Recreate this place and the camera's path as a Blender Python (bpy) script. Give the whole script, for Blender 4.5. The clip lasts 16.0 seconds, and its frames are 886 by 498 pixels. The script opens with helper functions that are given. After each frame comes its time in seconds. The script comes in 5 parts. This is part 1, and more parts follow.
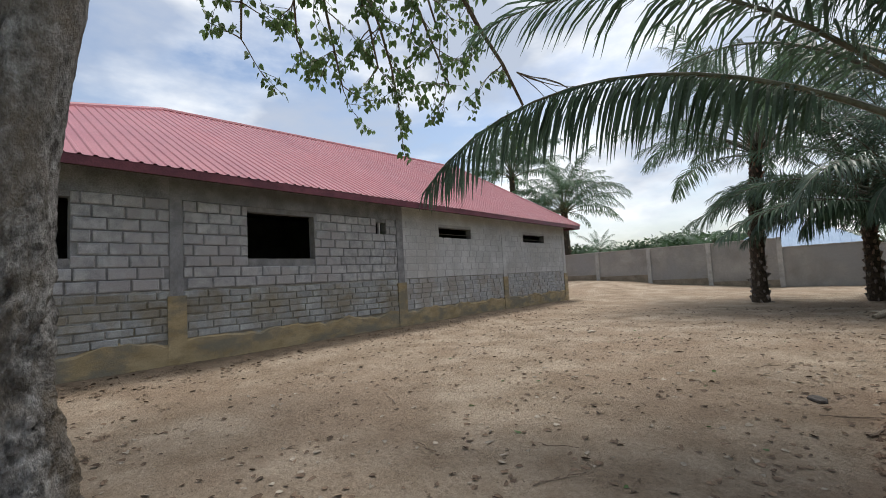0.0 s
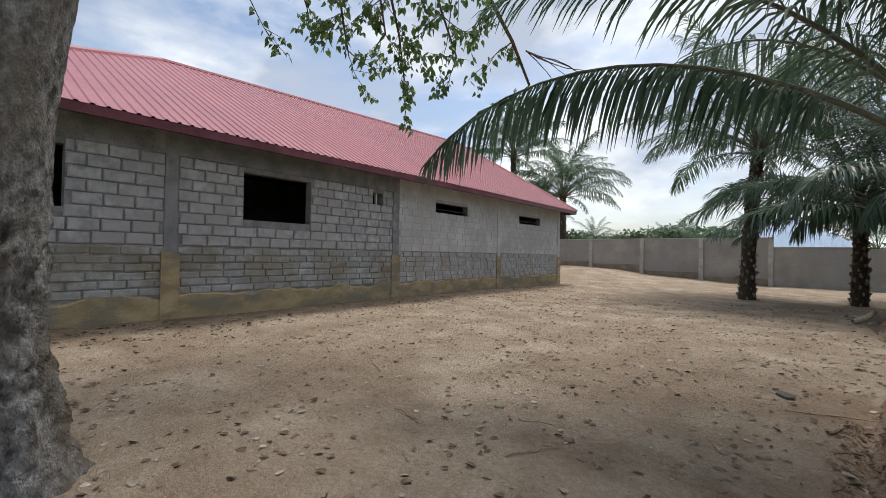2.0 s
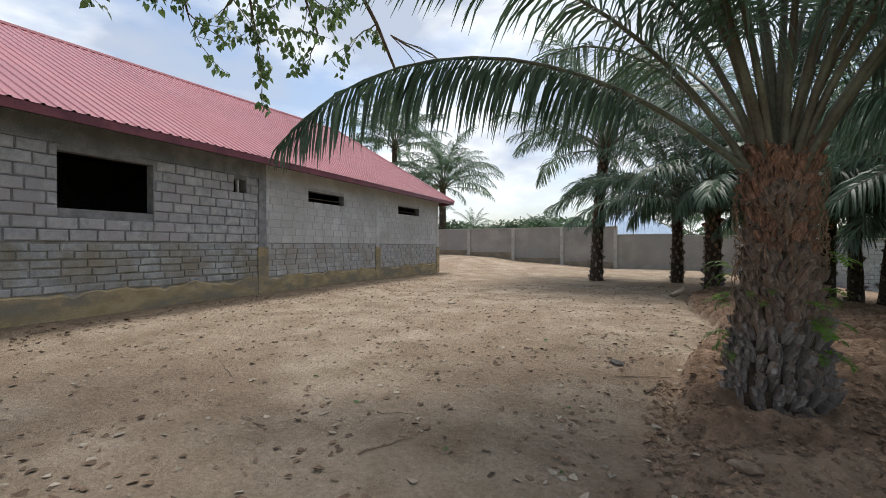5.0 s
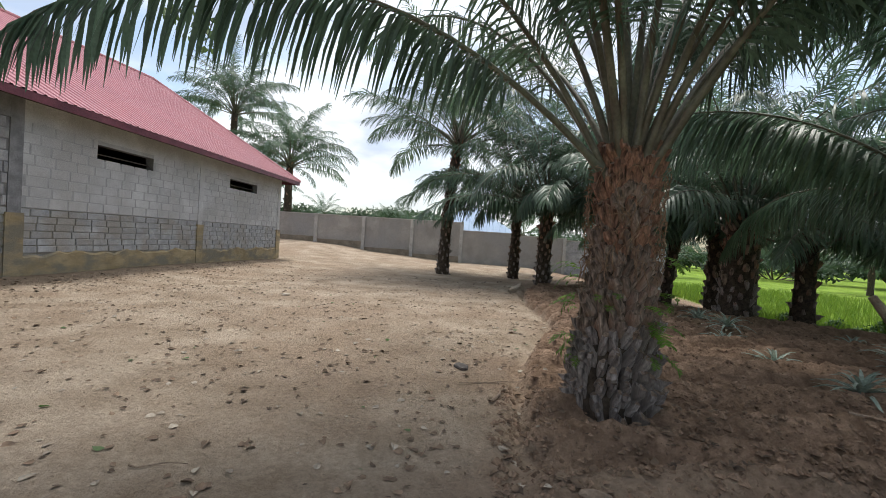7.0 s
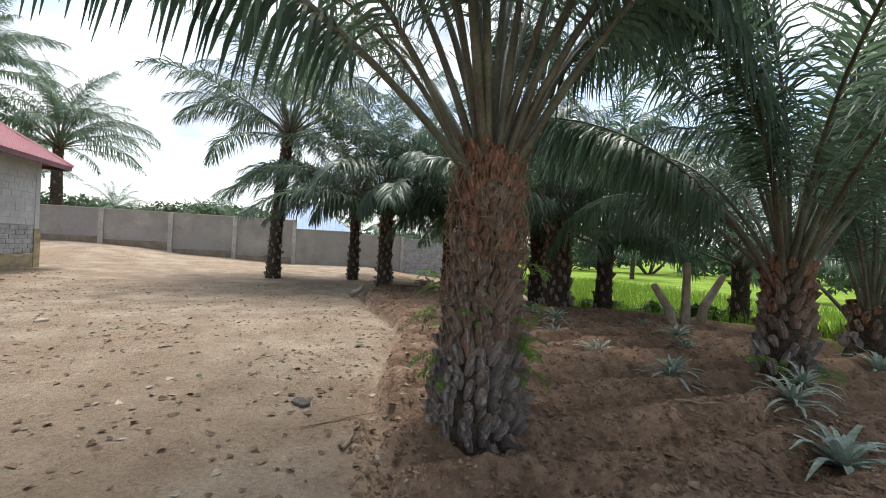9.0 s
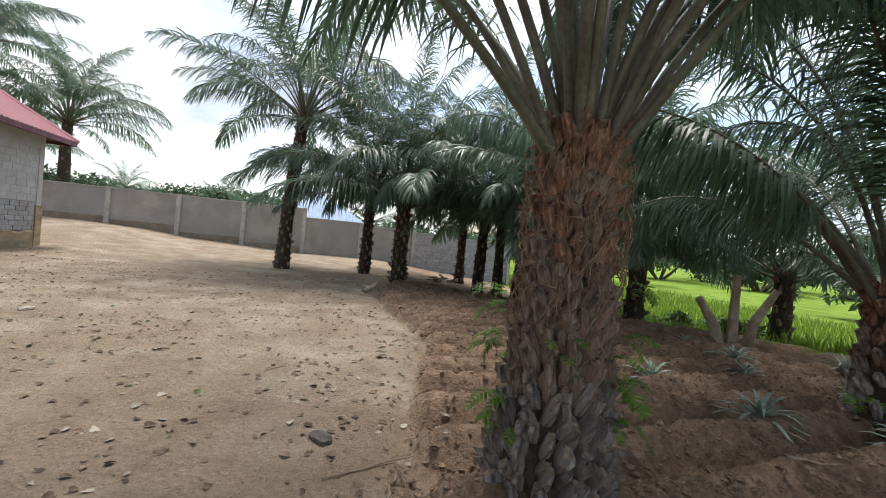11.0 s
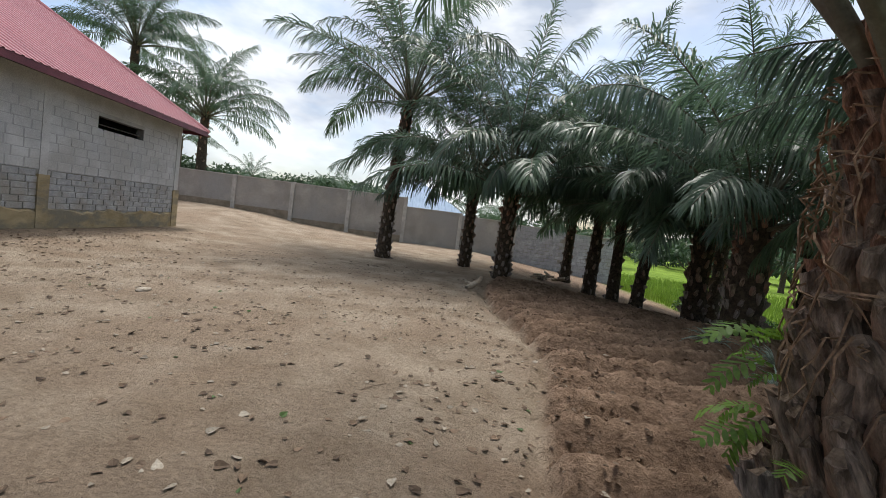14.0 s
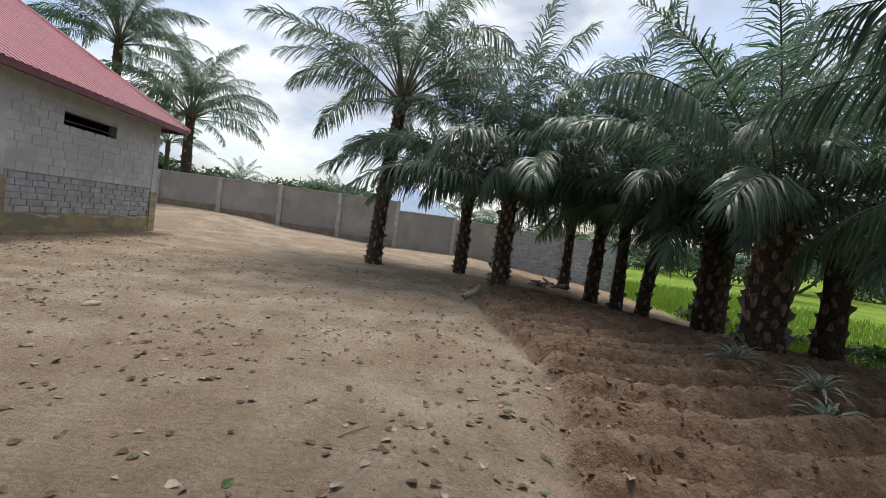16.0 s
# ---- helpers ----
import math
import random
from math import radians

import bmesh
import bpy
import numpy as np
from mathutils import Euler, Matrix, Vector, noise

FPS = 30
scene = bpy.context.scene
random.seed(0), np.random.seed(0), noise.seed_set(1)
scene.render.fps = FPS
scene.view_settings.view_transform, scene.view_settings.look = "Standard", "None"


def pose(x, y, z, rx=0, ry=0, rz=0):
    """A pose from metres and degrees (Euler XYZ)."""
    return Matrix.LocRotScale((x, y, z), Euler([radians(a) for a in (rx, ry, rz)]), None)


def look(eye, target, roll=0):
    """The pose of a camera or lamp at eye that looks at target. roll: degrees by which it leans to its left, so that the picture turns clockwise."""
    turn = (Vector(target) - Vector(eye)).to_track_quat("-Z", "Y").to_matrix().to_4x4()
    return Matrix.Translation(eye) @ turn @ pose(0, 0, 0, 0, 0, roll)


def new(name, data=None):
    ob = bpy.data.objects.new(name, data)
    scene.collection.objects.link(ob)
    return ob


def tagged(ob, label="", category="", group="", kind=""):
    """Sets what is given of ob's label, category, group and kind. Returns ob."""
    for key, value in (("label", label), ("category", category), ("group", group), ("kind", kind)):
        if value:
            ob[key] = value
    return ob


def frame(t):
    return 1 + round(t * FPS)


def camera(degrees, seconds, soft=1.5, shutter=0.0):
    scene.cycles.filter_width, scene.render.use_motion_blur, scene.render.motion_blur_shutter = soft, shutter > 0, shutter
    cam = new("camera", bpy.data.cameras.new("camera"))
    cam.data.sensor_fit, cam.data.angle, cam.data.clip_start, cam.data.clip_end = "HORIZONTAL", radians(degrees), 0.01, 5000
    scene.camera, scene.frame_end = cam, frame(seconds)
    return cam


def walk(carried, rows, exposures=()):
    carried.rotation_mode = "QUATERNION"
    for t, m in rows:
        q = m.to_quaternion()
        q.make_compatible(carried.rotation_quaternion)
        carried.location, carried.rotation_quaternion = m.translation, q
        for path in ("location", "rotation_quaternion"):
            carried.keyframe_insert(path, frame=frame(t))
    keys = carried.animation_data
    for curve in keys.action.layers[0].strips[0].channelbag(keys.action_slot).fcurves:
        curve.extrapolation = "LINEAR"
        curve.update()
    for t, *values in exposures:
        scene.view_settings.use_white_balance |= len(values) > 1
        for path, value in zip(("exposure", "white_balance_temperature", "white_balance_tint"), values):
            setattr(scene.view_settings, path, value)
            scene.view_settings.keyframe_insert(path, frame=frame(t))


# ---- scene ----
cam = camera(92.0, 16.0, soft=0.9)
PATH = [
    (0, (-2.259, 1.817, 1.542), (-3.547, 3.341, 1.682), -3.2),
    (0.5, (-2.289, 1.722, 1.558), (-3.822, 3.002, 1.682), -2.6),
    (1, (-2.307, 1.69, 1.557), (-3.949, 2.831, 1.622), -0.6),
    (1.5, (-2.279, 1.746, 1.553), (-3.808, 3.035, 1.586), 0.3),
    (2, (-2.209, 1.791, 1.547), (-3.485, 3.33, 1.571), 1.0),
    (2.5, (-2.179, 1.829, 1.541), (-3.341, 3.457, 1.559), 1.2),
    (3, (-2.167, 1.859, 1.538), (-3.272, 3.526, 1.548), 1.1),
    (3.5, (-2.123, 1.908, 1.536), (-3.121, 3.642, 1.547), 0.6),
    (4, (-2.06, 1.927, 1.525), (-2.965, 3.711, 1.529), 0.1),
    (6.5, (-2.126, 2.656, 1.529), (-2.612, 4.596, 1.485), 2.7),
    (7, (-2.199, 2.94, 1.497), (-2.36, 4.933, 1.457), 3.7),
    (7.5, (-2.229, 3.146, 1.52), (-2.054, 5.138, 1.491), 4.3),
    (8, (-2.148, 3.302, 1.521), (-1.644, 5.237, 1.507), 4.6),
    (8.5, (-2.109, 3.502, 1.564), (-1.542, 5.42, 1.555), 3.8),
    (9, (-2.275, 3.69, 1.574), (-1.689, 5.602, 1.566), 2.9),
    (9.5, (-2.425, 3.851, 1.618), (-1.886, 5.777, 1.603), 5.6),
    (12, (-2.457, 5.102, 1.603), (-1.836, 7.003, 1.549), 4.4),
    (12.5, (-2.436, 5.275, 1.563), (-1.664, 7.119, 1.511), 5.9),
    (13, (-2.539, 5.513, 1.588), (-1.792, 7.367, 1.524), 6.9),
    (13.5, (-2.646, 5.623, 1.584), (-2.294, 7.588, 1.464), 6.9),
    (14, (-2.591, 5.799, 1.602), (-2.452, 7.79, 1.478), 7.4),
    (14.5, (-2.591, 5.95, 1.592), (-2.577, 7.945, 1.461), 6.6),
    (15, (-2.643, 6.158, 1.574), (-2.561, 8.153, 1.468), 3.9),
    (15.5, (-2.639, 6.373, 1.562), (-2.508, 8.366, 1.452), 4.5),
    (16, (-2.577, 6.606, 1.573), (-2.409, 8.597, 1.476), 7.4),
]
walk(cam, [(t, look(eye, target, roll)) for t, eye, target, roll in PATH],
     exposures=[(0, 0.03), (4, 0.08), (6.5, 0.26), (7.5, 0.42), (9, 0.6), (9.5, 0.58), (12, 0.48), (13, 0.45), (14, 0.14), (16, 0.08)])

# ---- world, sun, exposure ----
world = bpy.data.worlds.new("sky")
scene.world = world
world.use_nodes = True
wn = world.node_tree
wn.nodes.clear()
w_out = wn.nodes.new("ShaderNodeOutputWorld")
w_bg = wn.nodes.new("ShaderNodeBackground")
w_sky = wn.nodes.new("ShaderNodeTexSky")
w_sky.sky_type, w_sky.sun_disc = "NISHITA", False
SUN_EL, SUN_AZ = radians(68), radians(14)
w_sky.sun_elevation, w_sky.sun_rotation = SUN_EL, SUN_AZ
w_sky.dust_density = 2.5
w_co = wn.nodes.new("ShaderNodeTexCoord")
w_map = wn.nodes.new("ShaderNodeMapping")
w_map.inputs["Scale"].default_value = (1.0, 1.0, 2.4)
w_map.inputs["Location"].default_value = (0.35, 0.1, 0.2)
w_n = wn.nodes.new("ShaderNodeTexNoise")
w_n.inputs["Scale"].default_value, w_n.inputs["Detail"].default_value, w_n.inputs["Roughness"].default_value = 2.1, 7.0, 0.55
w_r = wn.nodes.new("ShaderNodeValToRGB")
w_r.color_ramp.elements[0].position, w_r.color_ramp.elements[0].color = 0.40, (0, 0, 0, 1)
w_r.color_ramp.elements[1].position, w_r.color_ramp.elements[1].color = 0.58, (1, 1, 1, 1)
w_n2 = wn.nodes.new("ShaderNodeTexNoise")
w_n2.inputs["Scale"].default_value, w_n2.inputs["Detail"].default_value = 3.3, 5.0
w_r2 = wn.nodes.new("ShaderNodeValToRGB")
w_r2.color_ramp.elements[0].position, w_r2.color_ramp.elements[0].color = 0.40, (5.2, 5.9, 7.2, 1)
w_r2.color_ramp.elements[1].position, w_r2.color_ramp.elements[1].color = 0.58, (10.4, 10.7, 11.0, 1)
w_m = wn.nodes.new("ShaderNodeMixRGB")
w_gain = wn.nodes.new("ShaderNodeMixRGB")
w_gain.blend_type = "MULTIPLY"
w_gain.inputs[0].default_value = 1.0
w_gain.inputs[2].default_value = (1.75, 1.75, 1.70, 1)
for a, b in ((w_co.outputs["Generated"], w_map.inputs[0]), (w_map.outputs[0], w_n.inputs["Vector"]), (w_map.outputs[0], w_n2.inputs["Vector"]),
             (w_n.outputs[0], w_r.inputs[0]), (w_n2.outputs[0], w_r2.inputs[0]), (w_r.outputs[0], w_m.inputs[0]), (w_sky.outputs[0], w_gain.inputs[1]),
             (w_gain.outputs[0], w_m.inputs[1]), (w_r2.outputs[0], w_m.inputs[2]), (w_m.outputs[0], w_bg.inputs[0]), (w_bg.outputs[0], w_out.inputs[0])):
    wn.links.new(a, b)
w_bg.inputs[1].default_value = 0.1
sun = new("sun", bpy.data.lights.new("sun", "SUN"))
sun.data.energy, sun.data.angle, sun.data.color = 2.9, radians(22), (1.0, 0.97, 0.92)
sun.matrix_world = look((math.sin(SUN_AZ) * math.cos(SUN_EL) * 60, math.cos(SUN_AZ) * math.cos(SUN_EL) * 60, math.sin(SUN_EL) * 60), (0, 0, 0))


# ---- materials ----
def mat(name, c1, c2, scale=8.0, rough=0.85, bump=0.3, fine=60.0, c3=None, big=0.6, metal=0.0, vary=0.0, lo=0.35, hi=0.65, stretch=(1, 1, 1), coords="Object", trans=0.0, spec=0.3, wet=0.0, dist=0.02):
    m = bpy.data.materials.new(name)
    m.use_nodes = True
    t = m.node_tree
    b = t.nodes["Principled BSDF"]
    b.inputs["Roughness"].default_value, b.inputs["Metallic"].default_value = rough, metal
    b.inputs["Specular IOR Level"].default_value = spec
    co = t.nodes.new("ShaderNodeTexCoord")
    mp = t.nodes.new("ShaderNodeMapping")
    mp.inputs["Scale"].default_value = stretch
    if coords == "World":
        geo = t.nodes.new("ShaderNodeNewGeometry")
        t.links.new(geo.outputs["Position"], mp.inputs[0])
    else:
        t.links.new(co.outputs[coords], mp.inputs[0])

    def nz(s, d=6.0):
        n = t.nodes.new("ShaderNodeTexNoise")
        n.inputs["Scale"].default_value, n.inputs["Detail"].default_value, n.inputs["Roughness"].default_value = s, d, 0.62
        t.links.new(mp.outputs[0], n.inputs["Vector"])
        return n.outputs[0]

    def ramp(src, p, q, a=(0, 0, 0), z=(1, 1, 1)):
        r = t.nodes.new("ShaderNodeValToRGB")
        r.color_ramp.elements[0].position, r.color_ramp.elements[0].color = p, (*a, 1)
        r.color_ramp.elements[1].position, r.color_ramp.elements[1].color = q, (*z, 1)
        t.links.new(src, r.inputs[0])
        return r.outputs[0]

    col = ramp(nz(scale), lo, hi, c1, c2)
    if c3:
        mx = t.nodes.new("ShaderNodeMixRGB")
        t.links.new(ramp(nz(big, 5.0), 0.45, 0.62), mx.inputs[0])
        t.links.new(col, mx.inputs[1])
        mx.inputs[2].default_value = (*c3, 1)
        col = mx.outputs[0]
    g = t.nodes.new("ShaderNodeMixRGB")
    g.blend_type = "MULTIPLY"
    g.inputs[0].default_value = 0.55
    t.links.new(col, g.inputs[1])
    t.links.new(ramp(nz(fine, 3.0), 0.3, 0.7, (0.5, 0.5, 0.5), (1.25, 1.25, 1.25)), g.inputs[2])
    col = g.outputs[0]
    if vary:
        oi = t.nodes.new("ShaderNodeObjectInfo")
        gi = t.nodes.new("ShaderNodeNewGeometry")
        ad = t.nodes.new("ShaderNodeMath")
        ad.operation = "ADD"
        t.links.new(oi.outputs["Random"], ad.inputs[0])
        t.links.new(gi.outputs["Random Per Island"], ad.inputs[1])
        hv = t.nodes.new("ShaderNodeHueSaturation")
        mr = t.nodes.new("ShaderNodeMapRange")
        mr.inputs["From Max"].default_value = 2.0
        mr.inputs["To Min"].default_value, mr.inputs["To Max"].default_value = 1 - vary, 1 + vary
        t.links.new(ad.outputs[0], mr.inputs[0])
        t.links.new(mr.outputs[0], hv.inputs["Value"])
        t.links.new(col, hv.inputs["Color"])
        col = hv.outputs[0]
    t.links.new(col, b.inputs["Base Color"])
    if bump:
        bp = t.nodes.new("ShaderNodeBump")
        bp.inputs["Strength"].default_value, bp.inputs["Distance"].default_value = bump, dist
        hs = t.nodes.new("ShaderNodeMath")
        hs.operation = "ADD"
        t.links.new(nz(scale * 1.7), hs.inputs[0])
        t.links.new(nz(fine, 4.0), hs.inputs[1])
        t.links.new(hs.outputs[0], bp.inputs["Height"])
        t.links.new(bp.outputs[0], b.inputs["Normal"])
    if trans:
        tr = t.nodes.new("ShaderNodeBsdfTranslucent")
        t.links.new(col, tr.inputs[0])
        ms = t.nodes.new("ShaderNodeMixShader")
        ms.inputs[0].default_value = trans
        t.links.new(b.outputs[0], ms.inputs[1])
        t.links.new(tr.outputs[0], ms.inputs[2])
        t.links.new(ms.outputs[0], t.nodes["Material Output"].inputs[0])
    return m


M_BLOCK = mat("concrete_block", (0.29, 0.292, 0.30), (0.50, 0.50, 0.505), 5, 0.92, 0.6, 70, (0.38, 0.365, 0.37), 1.3, vary=0.16, coords="World")
M_BLOCK_LOW = mat("damp_block", (0.25, 0.26, 0.262), (0.40, 0.41, 0.405), 5, 0.92, 0.6, 60, (0.24, 0.215, 0.17), 1.1, vary=0.2, coords="World")
M_MORTAR = mat("dark_mortar", (0.17, 0.17, 0.176), (0.30, 0.298, 0.30), 3, 0.95, 0.6, 60, coords="World")
M_MORTAR_LOW = mat("pale_mortar", (0.28, 0.28, 0.27), (0.42, 0.41, 0.39), 6, 0.95, 0.6, 60, (0.22, 0.2, 0.15), 1.0, coords="World")
M_DAMP = mat("ochre_stained_render", (0.27, 0.21, 0.115), (0.42, 0.335, 0.20), 2.2, 0.95, 0.5, 45, (0.21, 0.19, 0.145), 1.4, coords="World", stretch=(1, 1, 2))
M_LINTEL = mat("rough_concrete", (0.17, 0.175, 0.182), (0.30, 0.302, 0.31), 2.5, 0.93, 0.6, 40, (0.17, 0.17, 0.18), 0.7, coords="World")
M_COLUMN = mat("grey_cement_column", (0.19, 0.19, 0.197), (0.30, 0.30, 0.306), 4, 0.93, 0.5, 50, coords="World")
M_PLASTERED = mat("thin_render_block", (0.46, 0.46, 0.46), (0.60, 0.60, 0.595), 1.6, 0.93, 0.4, 50, (0.46, 0.45, 0.435), 0.6, vary=0.1, coords="World")
M_PL_JOINT = mat("smeared_joint", (0.33, 0.33, 0.33), (0.45, 0.45, 0.448), 2.0, 0.95, 0.4, 50, coords="World")
M_BLUE_LOW = mat("blue_grey_plinth", (0.30, 0.304, 0.31), (0.45, 0.452, 0.455), 4, 0.93, 0.6, 50, (0.33, 0.31, 0.28), 1.2, vary=0.12, coords="World")
M_ROOF = mat("red_coated_sheet", (0.34, 0.115, 0.135), (0.40, 0.15, 0.165), 0.9, 0.42, 0.06, 30, (0.40, 0.135, 0.15), 0.35, vary=0.05, coords="World", spec=0.5)
M_FASCIA = mat("dark_red_fascia", (0.10, 0.028, 0.04), (0.17, 0.05, 0.065), 2, 0.5, 0.1, 40, coords="World")
M_SOFFIT = mat("dark_timber", (0.07, 0.06, 0.05), (0.14, 0.115, 0.09), 3, 0.9, 0.3, 40, coords="World")
# bare inner walls and floor, room shade darkened into the grey
M_INSIDE = mat("shaded_inner_wall", (0.10, 0.10, 0.10), (0.16, 0.16, 0.16), 3, 0.95, 0.2, 30, coords="World")
M_FENCE = mat("fence_render", (0.28, 0.262, 0.235), (0.41, 0.382, 0.345), 0.9, 0.95, 0.4, 26, (0.32, 0.31, 0.295), 0.35, coords="World", vary=0.05)
M_FENCE_BASE = mat("fence_splash", (0.20, 0.165, 0.12), (0.31, 0.26, 0.195), 2.0, 0.95, 0.4, 26, coords="World")
M_FENCE_POST = mat("fence_post_cement", (0.36, 0.345, 0.315), (0.52, 0.495, 0.455), 2.5, 0.95, 0.4, 40, coords="World")
M_BOOT = mat("old_leaf_base", (0.085, 0.064, 0.05), (0.38, 0.29, 0.23), 16, 0.95, 0.8, 55, vary=0.4, c3=(0.25, 0.155, 0.11), big=3.5, stretch=(1.6, 1.6, 0.35))
M_BOOT_GREY = mat("weathered_leaf_base", (0.11, 0.094, 0.084), (0.42, 0.37, 0.335), 16, 0.95, 1.0, 80, vary=0.4, c3=(0.2, 0.17, 0.15), big=5, stretch=(1.6, 1.6, 0.35))
M_BOOT_RED = mat("fibrous_leaf_base", (0.08, 0.045, 0.032), (0.42, 0.235, 0.155), 16, 0.95, 0.9, 60, vary=0.4, stretch=(1.6, 1.6, 0.35))
M_CUT = mat("cut_leaf_base_end", (0.09, 0.062, 0.045), (0.30, 0.225, 0.165), 18, 0.95, 0.6, 60, vary=0.35)
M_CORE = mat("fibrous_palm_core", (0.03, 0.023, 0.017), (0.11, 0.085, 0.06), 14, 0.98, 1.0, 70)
M_FIBRE = mat("loose_palm_fibre", (0.12, 0.075, 0.045), (0.30, 0.20, 0.13), 20, 0.95, 0.3, 60, vary=0.3)
M_FROND = mat("palm_leaflet", (0.062, 0.11, 0.066), (0.14, 0.22, 0.128), 1.2, 0.38, 0.06, 30, (0.105, 0.165, 0.118), 0.4, vary=0.45, trans=0.45, spec=0.5, coords="World")
M_RACHIS = mat("palm_stalk", (0.085, 0.09, 0.06), (0.20, 0.195, 0.14), 3, 0.5, 0.3, 30, (0.12, 0.10, 0.07), 2.0, vary=0.2)
M_BARK = mat("grey_lichen_bark", (0.10, 0.095, 0.088), (0.43, 0.415, 0.395), 15, 0.95, 1.0, 75, (0.20, 0.165, 0.125), 1.6, dist=0.05, stretch=(1, 1, 0.6), lo=0.38, hi=0.62)
M_TWIG = mat("brown_twig", (0.10, 0.075, 0.055), (0.2, 0.16, 0.12), 10, 0.9, 0.3, 40)
M_LEAF = mat("broad_green_leaf", (0.07, 0.125, 0.04), (0.14, 0.215, 0.075), 2.0, 0.45, 0.05, 30, vary=0.4, trans=0.4, coords="World")
M_FERN = mat("bright_fern", (0.10, 0.20, 0.025), (0.18, 0.31, 0.05), 4, 0.5, 0.05, 40, vary=0.25, trans=0.45, coords="World")
M_BUSH = mat("bush_leaf", (0.035, 0.085, 0.02), (0.09, 0.17, 0.04), 1.0, 0.5, 0.05, 20, vary=0.4, trans=0.3, coords="World")
M_FARLEAF = mat("far_tree_leaf", (0.05, 0.09, 0.05), (0.10, 0.15, 0.08), 0.3, 0.6, 0.0, 10, vary=0.35, trans=0.3, coords="World")
M_PINE = mat("pineapple_leaf", (0.22, 0.29, 0.23), (0.42, 0.49, 0.41), 5, 0.45, 0.1, 40, vary=0.25, trans=0.15, coords="World")
M_PINE_DRY = mat("dry_pineapple_leaf", (0.30, 0.26, 0.19), (0.46, 0.41, 0.31), 5, 0.8, 0.1, 40, vary=0.2, coords="World")
M_DRY = mat("dry_leaf", (0.06, 0.04, 0.027), (0.24, 0.165, 0.11), 6, 0.85, 0.2, 50, vary=0.5, coords="World")
M_DRY_PALE = mat("pale_dry_leaf", (0.30, 0.25, 0.19), (0.46, 0.40, 0.32), 6, 0.85, 0.2, 50, vary=0.3, coords="World")
M_STICK = mat("dead_stick", (0.16, 0.115, 0.08), (0.32, 0.245, 0.18), 8, 0.9, 0.4, 50, coords="World")
M_PALEWOOD = mat("bleached_wood", (0.34, 0.29, 0.22), (0.52, 0.45, 0.36), 5, 0.9, 0.5, 40, c3=(0.28, 0.21, 0.15), big=2.0)
M_STONE = mat("dark_stone", (0.06, 0.055, 0.05), (0.16, 0.14, 0.125), 8, 0.9, 0.5, 50)
M_CLOD = mat("soil_clod", (0.15, 0.098, 0.064), (0.36, 0.245, 0.168), 10, 1.0, 0.8, 60, vary=0.35, coords="World")
M_GRASS = mat("meadow_grass", (0.14, 0.24, 0.025), (0.25, 0.36, 0.05), 1.0, 0.6, 0.0, 20, vary=0.35, trans=0.35, coords="World")
M_HUTROOF = mat("pale_blue_zinc", (0.33, 0.42, 0.54), (0.40, 0.50, 0.62), 1.0, 0.8, 0.05, 20, coords="World", spec=0.2)
M_HUTWALL = mat("hut_render", (0.35, 0.33, 0.3), (0.45, 0.43, 0.4), 2, 0.9, 0.2, 30)


